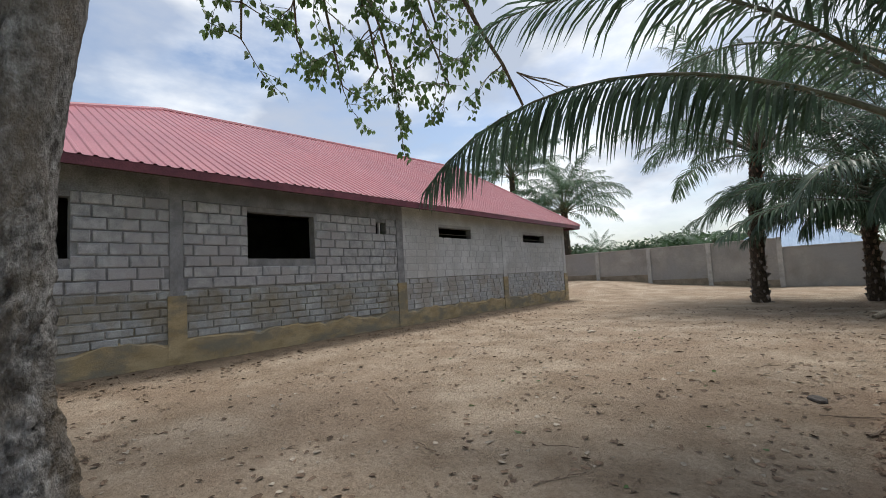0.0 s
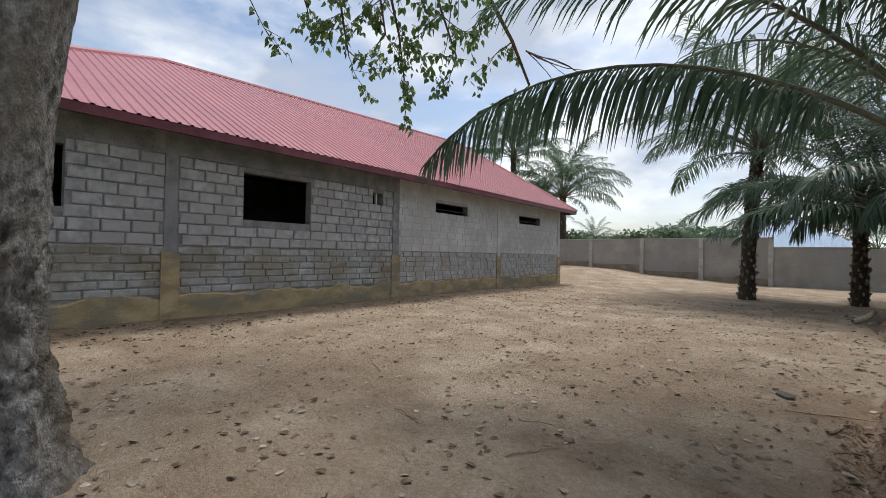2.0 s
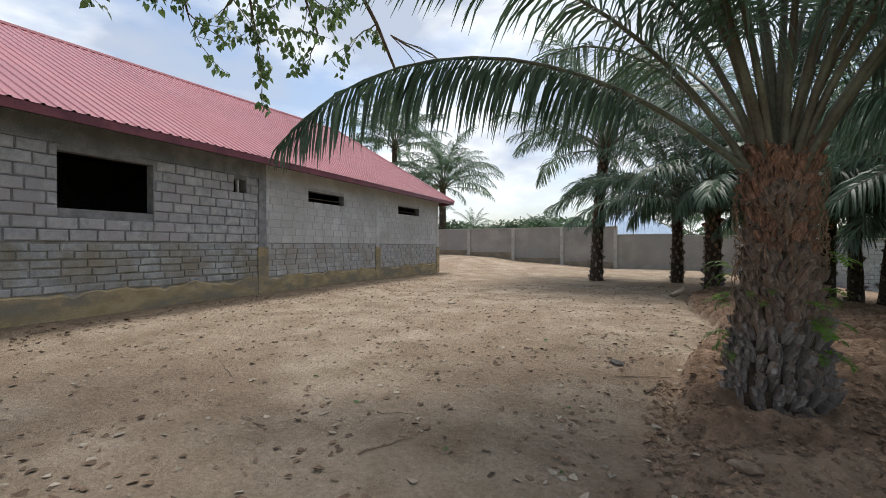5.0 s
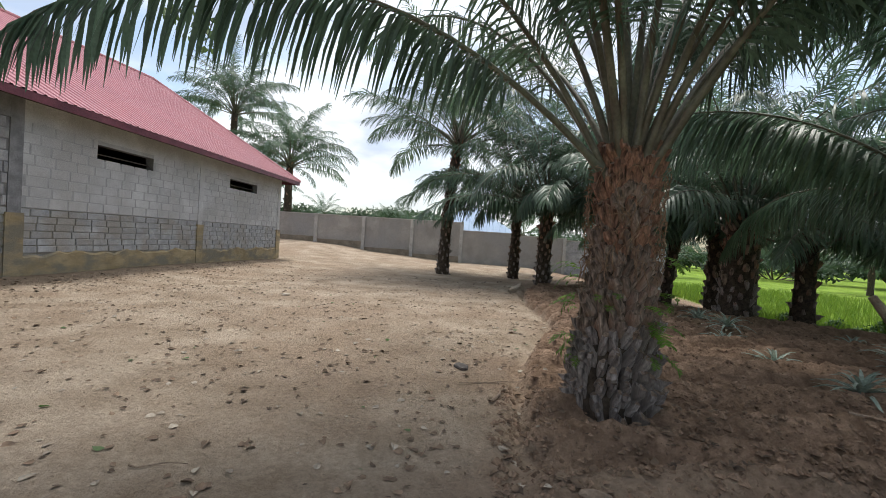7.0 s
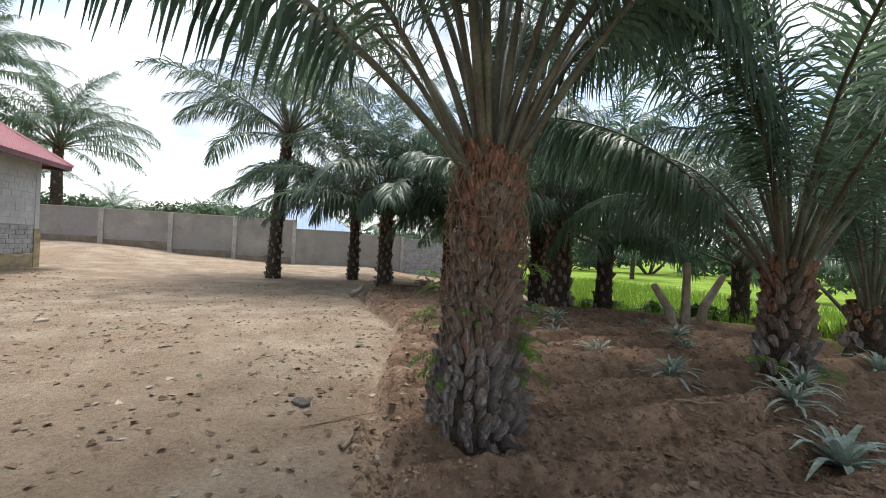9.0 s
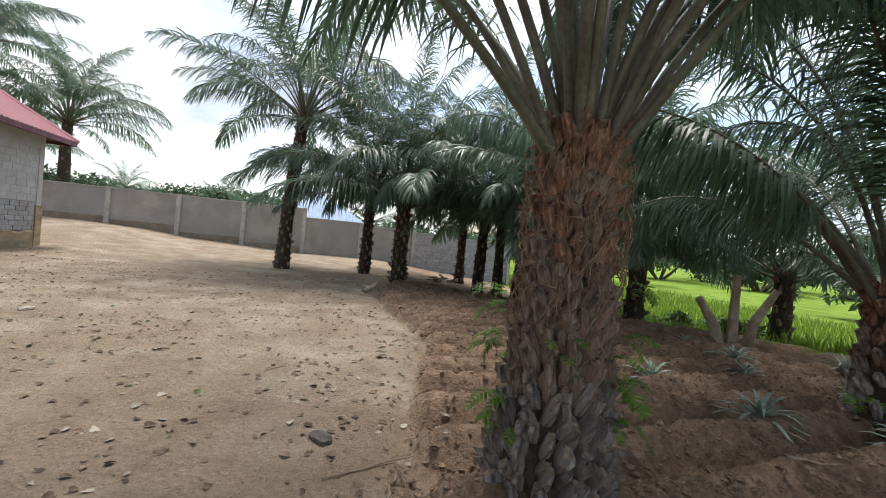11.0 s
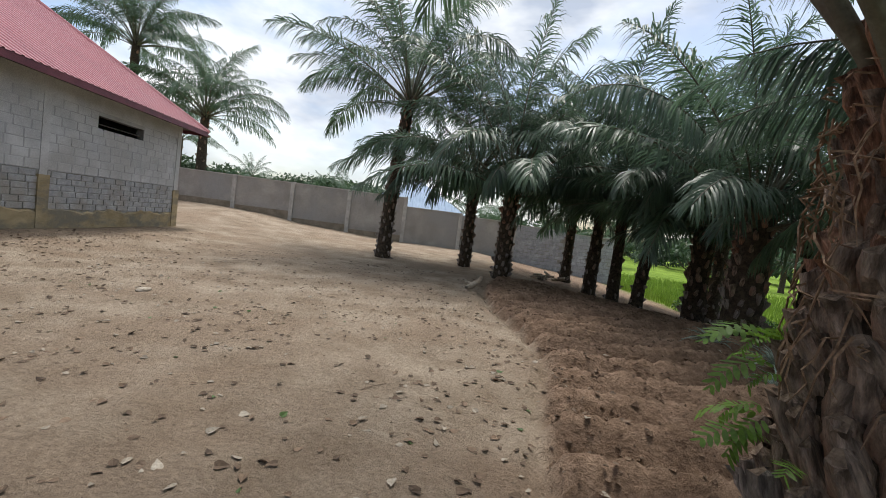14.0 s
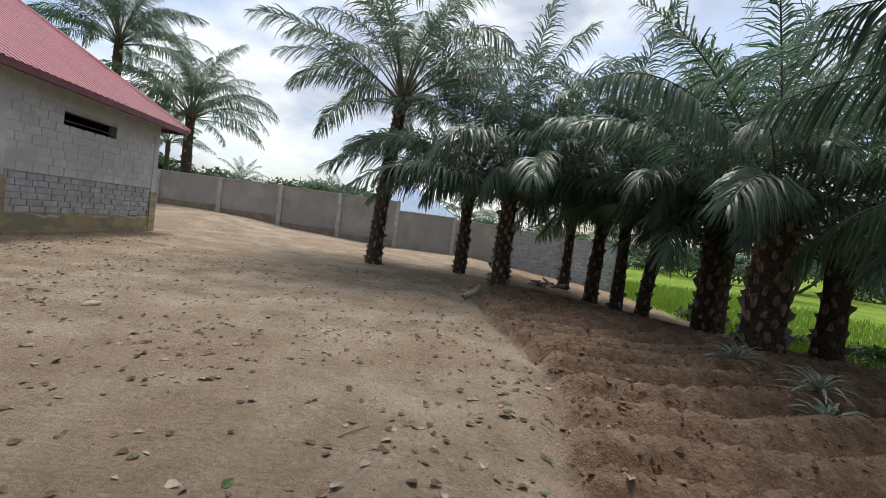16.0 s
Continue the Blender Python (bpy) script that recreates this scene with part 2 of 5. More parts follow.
def ground_material():
    """Sand, tilled earth, meadow and a painted shade strip on one sheet, mixed by the sheet's own attributes."""
    m = bpy.data.materials.new("ground_earth")
    m.use_nodes = True
    t = m.node_tree
    b = t.nodes["Principled BSDF"]
    b.inputs["Roughness"].default_value = 0.98
    b.inputs["Specular IOR Level"].default_value = 0.15
    geo = t.nodes.new("ShaderNodeNewGeometry")

    def nz(s, d=6.0, r=0.6):
        n = t.nodes.new("ShaderNodeTexNoise")
        n.inputs["Scale"].default_value, n.inputs["Detail"].default_value, n.inputs["Roughness"].default_value = s, d, r
        t.links.new(geo.outputs["Position"], n.inputs["Vector"])
        return n.outputs[0]

    def ramp(src, p, q, a, z):
        r = t.nodes.new("ShaderNodeValToRGB")
        r.color_ramp.elements[0].position, r.color_ramp.elements[0].color = p, (*a, 1)
        r.color_ramp.elements[1].position, r.color_ramp.elements[1].color = q, (*z, 1)
        t.links.new(src, r.inputs[0])
        return r.outputs[0]

    def mix(f, a, c, mode="MIX"):
        x = t.nodes.new("ShaderNodeMixRGB")
        x.blend_type = mode
        if isinstance(f, float):
            x.inputs[0].default_value = f
        else:
            t.links.new(f, x.inputs[0])
        t.links.new(a, x.inputs[1])
        t.links.new(c, x.inputs[2])
        return x.outputs[0]

    def mask(n):
        a = t.nodes.new("ShaderNodeAttribute")
        a.attribute_name = n
        return a.outputs["Fac"]

    sand = ramp(nz(1.1), 0.36, 0.62, (0.30, 0.23, 0.162), (0.47, 0.382, 0.288))
    sand = mix(ramp(nz(0.33, 5.0), 0.47, 0.6, (0, 0, 0), (0.8, 0.8, 0.8)), sand, ramp(nz(3.0), 0.3, 0.7, (0.28, 0.207, 0.146), (0.40, 0.302, 0.215)))
    sand = mix(0.5, sand, ramp(nz(22, 6.0, 0.75), 0.33, 0.67, (0.5, 0.48, 0.46), (1.32, 1.32, 1.32)), "MULTIPLY")
    sand = mix(0.35, sand, ramp(nz(110, 2.0), 0.33, 0.5, (0.55, 0.52, 0.5), (1.1, 1.1, 1.1)), "MULTIPLY")
    soil = ramp(nz(4.0), 0.34, 0.66, (0.21, 0.138, 0.092), (0.40, 0.275, 0.19))
    soil = mix(0.7, soil, ramp(nz(13, 8.0, 0.72), 0.32, 0.68, (0.5, 0.47, 0.45), (1.3, 1.3, 1.3)), "MULTIPLY")
    grass = ramp(nz(0.5), 0.35, 0.65, (0.13, 0.22, 0.022), (0.25, 0.36, 0.05))
    grass = mix(0.5, grass, ramp(nz(14, 5.0, 0.7), 0.3, 0.7, (0.5, 0.5, 0.5), (1.2, 1.2, 1.2)), "MULTIPLY")
    # dark earth tone: shade at the wall's foot, painted into the colour
    foot_shade = ramp(nz(2.0), 0.35, 0.65, (0.07, 0.055, 0.04), (0.15, 0.115, 0.085))
    col = mix(mask("foot_shade"), sand, foot_shade)
    col = mix(mask("soil"), col, soil)
    col = mix(mask("grass"), col, grass)
    t.links.new(col, b.inputs["Base Color"])
    bp = t.nodes.new("ShaderNodeBump")
    bp.inputs["Strength"].default_value, bp.inputs["Distance"].default_value = 1.0, 0.06
    ad = t.nodes.new("ShaderNodeMath")
    ad.operation = "ADD"
    t.links.new(nz(9, 6.0, 0.7), ad.inputs[0])
    t.links.new(nz(26, 7.0, 0.72), ad.inputs[1])
    t.links.new(ad.outputs[0], bp.inputs["Height"])
    t.links.new(bp.outputs[0], b.inputs["Normal"])
    return m


# ---- mesh helpers ----
def obj(name, verts, faces, material, parent=None, label="", smooth=False):
    me = bpy.data.meshes.new(name)
    me.from_pydata([tuple(v) for v in verts], [], faces)
    for mm in (material if isinstance(material, (list, tuple)) else [material]):
        me.materials.append(mm)
    if smooth:
        me.polygons.foreach_set("use_smooth", [True] * len(me.polygons))
    ob = new(name, me)
    if parent:
        ob.parent = parent
    return tagged(ob, label) if label else ob


def linked(name, me, m, parent=None):
    ob = new(name, me)
    ob.parent = parent
    ob.matrix_basis = m
    return ob


def empty(name, m=None):
    ob = new(name)
    ob.empty_display_size = 0.2
    if m:
        ob.matrix_basis = m
    return ob


BOXF = [(0, 3, 2, 1), (4, 5, 6, 7), (0, 1, 5, 4), (1, 2, 6, 5), (2, 3, 7, 6), (3, 0, 4, 7)]


def boxv(x0, x1, y0, y1, z0, z1):
    return [(x0, y0, z0), (x1, y0, z0), (x1, y1, z0), (x0, y1, z0), (x0, y0, z1), (x1, y0, z1), (x1, y1, z1), (x0, y1, z1)]


def boxes(name, list_of, material, parent=None, label="", rough=0.0):
    rnd = random.Random(len(list_of) + 5)
    vs, fs = [], []
    for bx in list_of:
        k = len(vs)
        vs += [tuple(c + rnd.uniform(-rough, rough) for c in v) for v in boxv(*bx)]
        fs += [tuple(i + k for i in f) for f in BOXF]
    return obj(name, vs, fs, material, parent, label)


def bevel_block(w, h, d, r, seed):
    """A worn block, its front towards +x: w along y, h along z, origin at the lower corner of its back."""
    rnd = random.Random(seed)
    j = lambda a: rnd.uniform(-a, a)
    back = [(0, 0, 0), (0, w, 0), (0, w, h), (0, 0, h)]
    mid = [(d - r * 0.7, 0 + j(.004), 0 + j(.004)), (d - r * 0.7, w + j(.004), 0 + j(.004)), (d - r * 0.7, w + j(.004), h + j(.004)), (d - r * 0.7, 0 + j(.004), h + j(.004))]
    q = r * 1.3
    front = [(d + j(.003), q + j(.006), q + j(.005)), (d + j(.003), w - q + j(.006), q + j(.005)), (d + j(.003), w - q + j(.006), h - q + j(.005)), (d + j(.003), q + j(.006), h - q + j(.005))]
    v = back + mid + front
    f = [(8, 9, 10, 11)]
    for a in (0, 4):
        for i in range(4):
            f.append((a + i, a + (i + 1) % 4, a + 4 + (i + 1) % 4, a + 4 + i))
    return v, f


def tube(path, radii, n=8, wob=0.0, seed=0, cap=True):
    """Verts and faces of a tube along a path."""
    rnd = random.Random(seed)
    vs, fs = [], []
    pts = [Vector(p) for p in path]
    up = Vector((0.13, 0.31, 0.94))
    for i, p in enumerate(pts):
        d = (pts[min(i + 1, len(pts) - 1)] - pts[max(i - 1, 0)]).normalized()
        u = d.cross(up)
        if u.length < 0.05:
            u = d.cross(Vector((1, 0, 0)))
        u.normalize()
        v = d.cross(u)
        for k in range(n):
            a = 2 * math.pi * k / n
            r = radii[i] * (1 + rnd.uniform(-wob, wob))
            vs.append(p + (u * math.cos(a) + v * math.sin(a)) * r)
    for i in range(len(pts) - 1):
        for k in range(n):
            fs.append((i * n + k, i * n + (k + 1) % n, (i + 1) * n + (k + 1) % n, (i + 1) * n + k))
    if cap:
        fs.append(tuple(range((len(pts) - 1) * n, len(pts) * n)))
    return vs, fs


def sm(a, b, x):
    x = np.clip((x - a) / (b - a), 0, 1)
    return x * x * (3 - 2 * x)


# ---- terrain ----
WALL_X, WALL_S, WALL_N = -11.74, 0.10, 22.75
EDGE_Y = [-4.0, 2.0, 5.6, 8.2, 10.0, 11.0, 12.2, 14.6, 16.5, 18.5, 21.0]
EDGE_X = [-1.2, -1.9, -1.85, -1.62, -1.15, -0.72, -0.70, -0.88, -0.75, -0.2, 1.2]


def height(x, y, fine=True):
    x, y = np.asarray(x, float), np.asarray(y, float)
    xs = 7.5 - 6.3 * sm(10, 18, y)
    z = -np.clip(0.115 * np.maximum(0, x - xs), 0, 1.35)
    z = z + np.clip(0.065 * np.maximum(0, -3.5 - x), 0, 0.75) * sm(22, 32, y)
    z = z + 0.18 * sm(-9.5, -11.6, x) * sm(-4, 1, y) * (1 - 0.3 * sm(15, 24, y))
    ex = np.interp(y, EDGE_Y, EDGE_X)
    bed = sm(-0.02, 0.16, x - ex) * (1 - sm(6.5, 8.5, x - 0.15 * y)) * sm(4.6, 6.0, y + 0.35 * x) * (1 - sm(18.5, 20.5, y))
    if fine:
        wob = 0.10 * np.sin(1.3 * x + 0.7) + 0.05 * np.sin(2.9 * x + 1.1 * y)
        ridge = 0.5 + 0.5 * np.cos(2 * np.pi * (y + wob) / 0.70)
        z = z + bed * (0.32 * ridge ** 0.8 - 0.13) * (0.85 + 0.15 * np.sin(0.8 * x + 1.7 * y))
        z = z - 0.10 * np.exp(-((x - ex - 0.02) / 0.10) ** 2) * sm(4.6, 6.0, y + 0.35 * x) * (1 - sm(17, 18, y))
        z = z + 0.02 * np.sin(0.9 * x + 0.4 * y) * np.sin(0.7 * y - 0.3 * x) + 0.008 * np.sin(4.1 * x + 1.0) * np.sin(3.7 * y)
        z = z + 0.16 * np.exp(-(((x + 0.25) / 0.8) ** 2 + ((y - 5.75) / 0.38) ** 2))
        z = z - 0.06 * np.exp(-(((x + 0.45) / 0.25) ** 2 + ((y - 6.75) / 0.18) ** 2))
    return z, bed


def hz(x, y):
    return float(height(x, y)[0])


def lines(lo, hi, step, far):
    a = list(np.arange(lo, hi + 1e-6, step))
    g = step
    up, dn = [a[-1]], [a[0]]
    while up[-1] < far:
        g *= 1.13
        up.append(up[-1] + g)
        dn.append(dn[-1] - g)
    return np.array(sorted(set(np.round(dn[1:] + a + up[1:], 4))))


def build_ground():
    gx, gy = lines(-12.0, 5.0, 0.075, 1400), lines(4.0, 17.5, 0.075, 1400)
    X, Y = np.meshgrid(gx, gy)
    Z, bed = height(X, Y)
    rs = np.random.RandomState(4)
    near = (np.abs(X) < 12) & (Y > -3) & (Y < 30)
    Z = Z + near * rs.normal(0, 1, X.shape) * (0.004 + 0.014 * bed)
    nx, ny = len(gx), len(gy)
    idx = np.arange(nx * ny).reshape(ny, nx)
    F = np.stack([idx[:-1, :-1], idx[:-1, 1:], idx[1:, 1:], idx[1:, :-1]], -1).reshape(-1, 4)
    me = bpy.data.meshes.new("ground")
    me.from_pydata(np.stack([X, Y, Z], -1).reshape(-1, 3).tolist(), [], F.tolist())
    me.polygons.foreach_set("use_smooth", [True] * len(me.polygons))
    w = 0.35 * np.sin(1.1 * X + 2 * Y) + 0.25 * np.sin(3.3 * X - Y)
    meadow = np.maximum(sm(7.2, 8.6, X + w - 0.10 * (Y - 10)), np.maximum(sm(33.5, 35, Y), np.maximum(sm(-60, -90, X), sm(-14, -18, Y))))
    ex = np.interp(Y, EDGE_Y, EDGE_X)
    soil = np.maximum(bed, 0.75 * sm(-0.1, 1.4, X - ex + 0.5 * w))
    soil = np.maximum(soil, 0.55 * sm(-0.9, 0.1, X - ex + w * 0.6) * (1 - sm(8, 10, Y)))
    # mask of the painted shade strip along the house wall
    foot_shade = 0.9 * sm(-10.55, -11.0, X + 0.10 * w) * (1 - sm(22, 23, Y))
    for n, v in (("soil", soil), ("grass", meadow), ("foot_shade", foot_shade)):
        at = me.attributes.new(n, "FLOAT", "POINT")
        at.data.foreach_set("value", v.reshape(-1).astype(np.float32))
    me.materials.append(ground_material())
    return tagged(new("ground", me), "sandy brown earth yard with tilled soil ridges and grass", "ground", kind="structure")


build_ground()

# ---- main building ----
EAVE_Z, EAVE_X, EAVE_S, EAVE_N = 3.90, -11.10, -0.55, 23.42
RIDGE_X = -18.2
RUN = EAVE_X - RIDGE_X
RIDGE_Z = EAVE_Z + RUN * 0.535
BACK_X = -24.66
OPEN = [(1.55, 3.25, 2.24, 3.31), (6.28, 8.0, 2.24, 3.31), (10.05, 10.45, 2.92, 3.31), (12.86, 14.70, 2.93, 3.32), (18.56, 20.55, 2.93, 3.32)]
COLS = [(0.10, 0.36), (4.74, 4.97), (10.86, 11.12), (16.78, 17.0), (22.50, 22.75)]
building = tagged(empty("building", pose(WALL_X, 11.4, 0.2)), "unfinished single-storey grey block building with red sheet roof", "building")
building.matrix_basis = Matrix.Identity(4)


def build_walls():
    x1, x0 = WALL_X - 0.016, WALL_X - 0.24
    ys = sorted({WALL_S, WALL_N, *[o[0] for o in OPEN], *[o[1] for o in OPEN]})
    for lo, hi, nm, mt in ((1.62, 3.95, "wall", M_MORTAR), (-0.3, 1.616, "wall_base", M_MORTAR_LOW)):
        bx = []
        for a, b in zip(ys, ys[1:]):
            o = [q for q in OPEN if q[0] <= a and q[1] >= b]
            if o and lo > 1:
                bx += [(x0, x1, a, b, lo, o[0][2]), (x0, x1, a, b, o[0][3], hi)]
            else:
                bx.append((x0, x1, a, b, lo, hi))
        for one in bx:
            boxes(nm, [one], mt, building)
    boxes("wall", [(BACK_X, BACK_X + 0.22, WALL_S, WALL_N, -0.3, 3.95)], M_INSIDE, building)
    boxes("wall", [(BACK_X + 0.22, x0, WALL_S, WALL_S + 0.22, -0.3, 3.95)], M_BLOCK_LOW, building)
    boxes("wall", [(BACK_X + 0.22, x0, WALL_N - 0.22, WALL_N - 0.016, -0.3, 3.95)], M_PLASTERED, building)
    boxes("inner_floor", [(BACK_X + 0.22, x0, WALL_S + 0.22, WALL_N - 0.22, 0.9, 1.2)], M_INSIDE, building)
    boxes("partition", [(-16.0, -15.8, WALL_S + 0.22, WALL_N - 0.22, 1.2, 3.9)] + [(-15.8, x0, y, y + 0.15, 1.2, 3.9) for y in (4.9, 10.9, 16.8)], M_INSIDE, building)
    # lintel band, columns, plinth pads
    boxes("lintel_band", [(WALL_X - 0.014, WALL_X + 0.012, a, b, 3.42, 3.94) for a, b in ((0.36, 4.74), (4.97, 10.86))], M_LINTEL, building, rough=0.004)
    boxes("lintel_band", [(WALL_X - 0.014, WALL_X + 0.010, a, b, 3.42, 3.94) for a, b in ((11.12, 16.78), (17.0, 22.5))], M_PLASTERED, building, rough=0.004)
    for k, (a, b) in enumerate(COLS):
        boxes("column", [(WALL_X - 0.014, WALL_X + 0.016, a, b, 1.5, 3.94)], M_COLUMN if k < 3 else M_PLASTERED, building, rough=0.005)
        boxes("column_base", [(WALL_X - 0.014, WALL_X + 0.045, a - 0.05, b + 0.05, -0.1, 1.5)], M_DAMP, building, rough=0.006)
    # damp render at the foot
    rnd = random.Random(9)
    vs, fs = [], []
    n = 120
    for i in range(n + 1):
        y = WALL_S + (WALL_N - WALL_S) * i / n
        top = 0.66 + 0.05 * math.sin(i * 0.7) + rnd.uniform(-0.05, 0.05)
        vs += [(WALL_X + 0.03, y, -0.2), (WALL_X + 0.026, y, top - 0.05), (WALL_X - 0.012, y, top)]
        if i:
            k = i * 3
            fs += [(k - 3, k, k + 1, k - 2), (k - 2, k + 1, k + 2, k - 1)]
    obj("foot_render", vs, fs, M_DAMP, building)


build_walls()


def cut(a, b, z0, z1):
    """What is left of a course piece a..b beside the openings and columns."""
    segs = [(a, b)]
    for o in [(q[0], q[1]) for q in OPEN if z1 > q[2] + 0.04 and z0 < q[3] - 0.04] + [(c[0] - 0.01, c[1] + 0.01) for c in COLS]:
        out = []
        for s, e in segs:
            if e <= o[0] or s >= o[1]:
                out.append((s, e))
            else:
                out += [q for q in ((s, o[0]), (o[1], e)) if q[1] - q[0] > 0.06]
        segs = out
    return segs


def build_blocks():
    rnd = random.Random(3)
    full = []
    for k in range(8):
        v, f = bevel_block(0.436, 0.2, 0.030, 0.014, k)
        me = bpy.data.meshes.new("block")
        me.from_pydata(v, [], f)
        full.append(me)
    low_mesh = []
    for k in range(6):
        v, f = bevel_block(0.43, 0.135, 0.034, 0.012, 30 + k)
        me = bpy.data.meshes.new("block")
        me.from_pydata(v, [], f)
        me.materials.append(M_BLOCK_LOW)
        low_mesh.append(me)
    for me in full:
        me.materials.append(M_BLOCK)
    rest = {"right": ([], []), "right_low": ([], []), "left": ([], []), "left_low": ([], [])}

    def add(key, y, z, w, h, d, r):
        v, f = bevel_block(w, h, d, r, rnd.randrange(9999))
        vs, fs = rest[key]
        k = len(vs)
        vs += [(WALL_X - 0.018 + p[0], y + p[1], z + p[2]) for p in v]
        fs += [tuple(i + k for i in g) for g in f]

    for c in range(8):
        z = 1.635 + c * 0.2245 
        y = WALL_S + (0.0 if c % 2 else -0.23)
        while y < WALL_N:
            w = 0.436 + rnd.uniform(-0.03, 0.03)
            for s, e in cut(max(y, WALL_S), min(y + w, WALL_N), z, z + 0.2):
                if e - s < 0.07:
                    continue
                if s < 11 and abs((e - s) - 0.436) < 0.031:
                    ob = linked("block", full[rnd.randrange(8)], Matrix.Translation((WALL_X - 0.018 + rnd.uniform(-0.004, 0.005), s, z + rnd.uniform(-0.006, 0.006))) @ Matrix.Diagonal((1, (e - s) / 0.436, 1, 1)), building)
                elif s < 11:
                    add("left", s, z, e - s, 0.2, 0.03, 0.014)
                else:
                    add("right", s, z, e - s - 0.0, 0.212, 0.021 + rnd.uniform(-0.002, 0.003), 0.006)
            y += w + 0.034
    for c in range(6):
        z = 0.66 + c * 0.158
        y = WALL_S + (0.0 if c % 2 else -0.2)
        while y < WALL_N:
            w = 0.43 + rnd.uniform(-0.05, 0.04)
            for s, e in cut(max(y, WALL_S), min(y + w, WALL_N), z, z + 0.13):
                if e - s < 0.07:
                    continue
                if s < 11 and abs((e - s) - 0.43) < 0.06:
                    linked("block", low_mesh[rnd.randrange(6)], Matrix.Translation((WALL_X - 0.02 + rnd.uniform(-0.006, 0.006), s, z + rnd.uniform(-0.012, 0.012))) @ Matrix.Diagonal((1, (e - s) / 0.43, 1, 1)), building)
                elif s < 11:
                    add("left_low", s, z, e - s, 0.13, 0.03, 0.012)
                else:
                    add("right_low", s, z, e - s, 0.145, 0.026 + rnd.uniform(-0.004, 0.005), 0.01)
            y += w + 0.03
    for key, mt in (("right", M_PLASTERED), ("right_low", M_BLUE_LOW), ("left", M_BLOCK), ("left_low", M_BLOCK_LOW)):
        tagged(obj("blockwork", *rest[key], mt, building), kind="stuff")
    # smeared joints behind the rendered part, and window posts
    ys = sorted({11.12, 22.5, *[o[0] for o in OPEN if o[0] > 11], *[o[1] for o in OPEN if o[0] > 11]})
    bx = []
    for a, b in zip(ys, ys[1:]):
        o = [q for q in OPEN if q[0] <= a and q[1] >= b]
        bx += [(WALL_X - 0.0155, WALL_X - 0.002, a, b, 1.62, o[0][2] if o else 3.42)]
        if o:
            bx += [(WALL_X - 0.0155, WALL_X - 0.002, a, b, o[0][3], 3.42)]
    boxes("joint_render", bx, M_PL_JOINT, building)
    boxes("window_post", [(WALL_X - 0.14, WALL_X - 0.06, 10.22, 10.27, 2.92, 3.31)], M_PLASTERED, building)
    for o in OPEN[3:]:
        boxes("window_bar", [(WALL_X - 0.16, WALL_X - 0.13, o[0], o[1], 3.09, 3.115)], M_SOFFIT, building)


def roof_side(name, p0, p1, inward, n_ribs, run, slope, ez, material, parent):
    """One hipped slope of ribbed sheets from the eave p0-p1, clipped by the two hips."""
    p0, p1, inward = Vector((*p0, ez)), Vector((*p1, ez)), Vector((*inward, 0))
    along = (p1 - p0)
    L = along.length
    along.normalize()
    prof = []
    pitch = L / n_ribs
    for i in range(n_ribs):
        a = i * pitch
        prof += [(a, 0.0), (a + pitch * 0.62, 0.0), (a + pitch * 0.72, 0.032), (a + pitch * 0.90, 0.032)]
    prof.append((L, 0.0))
    per = 4 * 4
    for s in range(0, len(prof) - 1, per):
        part_p = prof[s:s + per + 1]
        vs, fs = [], []
        for a, h in part_p:
            d = min(run, a, L - a)
            for e, q in ((0, 0.0), (1, 0.5), (2, 1.0)):
                vs.append(p0 + along * a + inward * (d * q) + Vector((0, 0, d * q * slope + h)))
        for i in range(len(part_p) - 1):
            for e in (0, 1):
                fs.append((i * 3 + e, i * 3 + 3 + e, i * 3 + 4 + e, i * 3 + 1 + e))
        obj("roof_sheet", vs, fs, material, parent)


NORTH_Y, NORTH_Z = 22.3, 8.32


def long_slope(ex0, sign):
    """The long ribbed slope on one side: hipped at the south end, steep at the north end, its ridge rising slightly."""
    L = EAVE_N - EAVE_S
    n = 112
    pitch = L / n
    prof = []
    for i in range(n):
        a = i * pitch
        prof += [(a, 0.0), (a + pitch * 0.62, 0.0), (a + pitch * 0.72, 0.026), (a + pitch * 0.90, 0.026)]
    prof.append((L, 0.0))
    ka, na = RUN, NORTH_Y - EAVE_S
    for s in range(0, len(prof) - 1, 16):
        piece = prof[s:s + 17]
        vs, fs = [], []
        for a, h in piece:
            k = min(1.0, a / ka, (L - a) / (L - na))
            rise = (RIDGE_Z - EAVE_Z) + (NORTH_Z - RIDGE_Z) * min(1.0, max(0.0, (a - ka) / (na - ka)))
            for q in (0.0, 0.5, 1.0):
                vs.append((ex0 + (RIDGE_X - ex0) * k * q, EAVE_S + a, EAVE_Z + rise * k * q + h))
        for i in range(len(piece) - 1):
            for e in (0, 1):
                fs.append((i * 3 + e, i * 3 + 3 + e, i * 3 + 4 + e, i * 3 + 1 + e))
        obj("roof_sheet", vs, fs, M_ROOF, building)


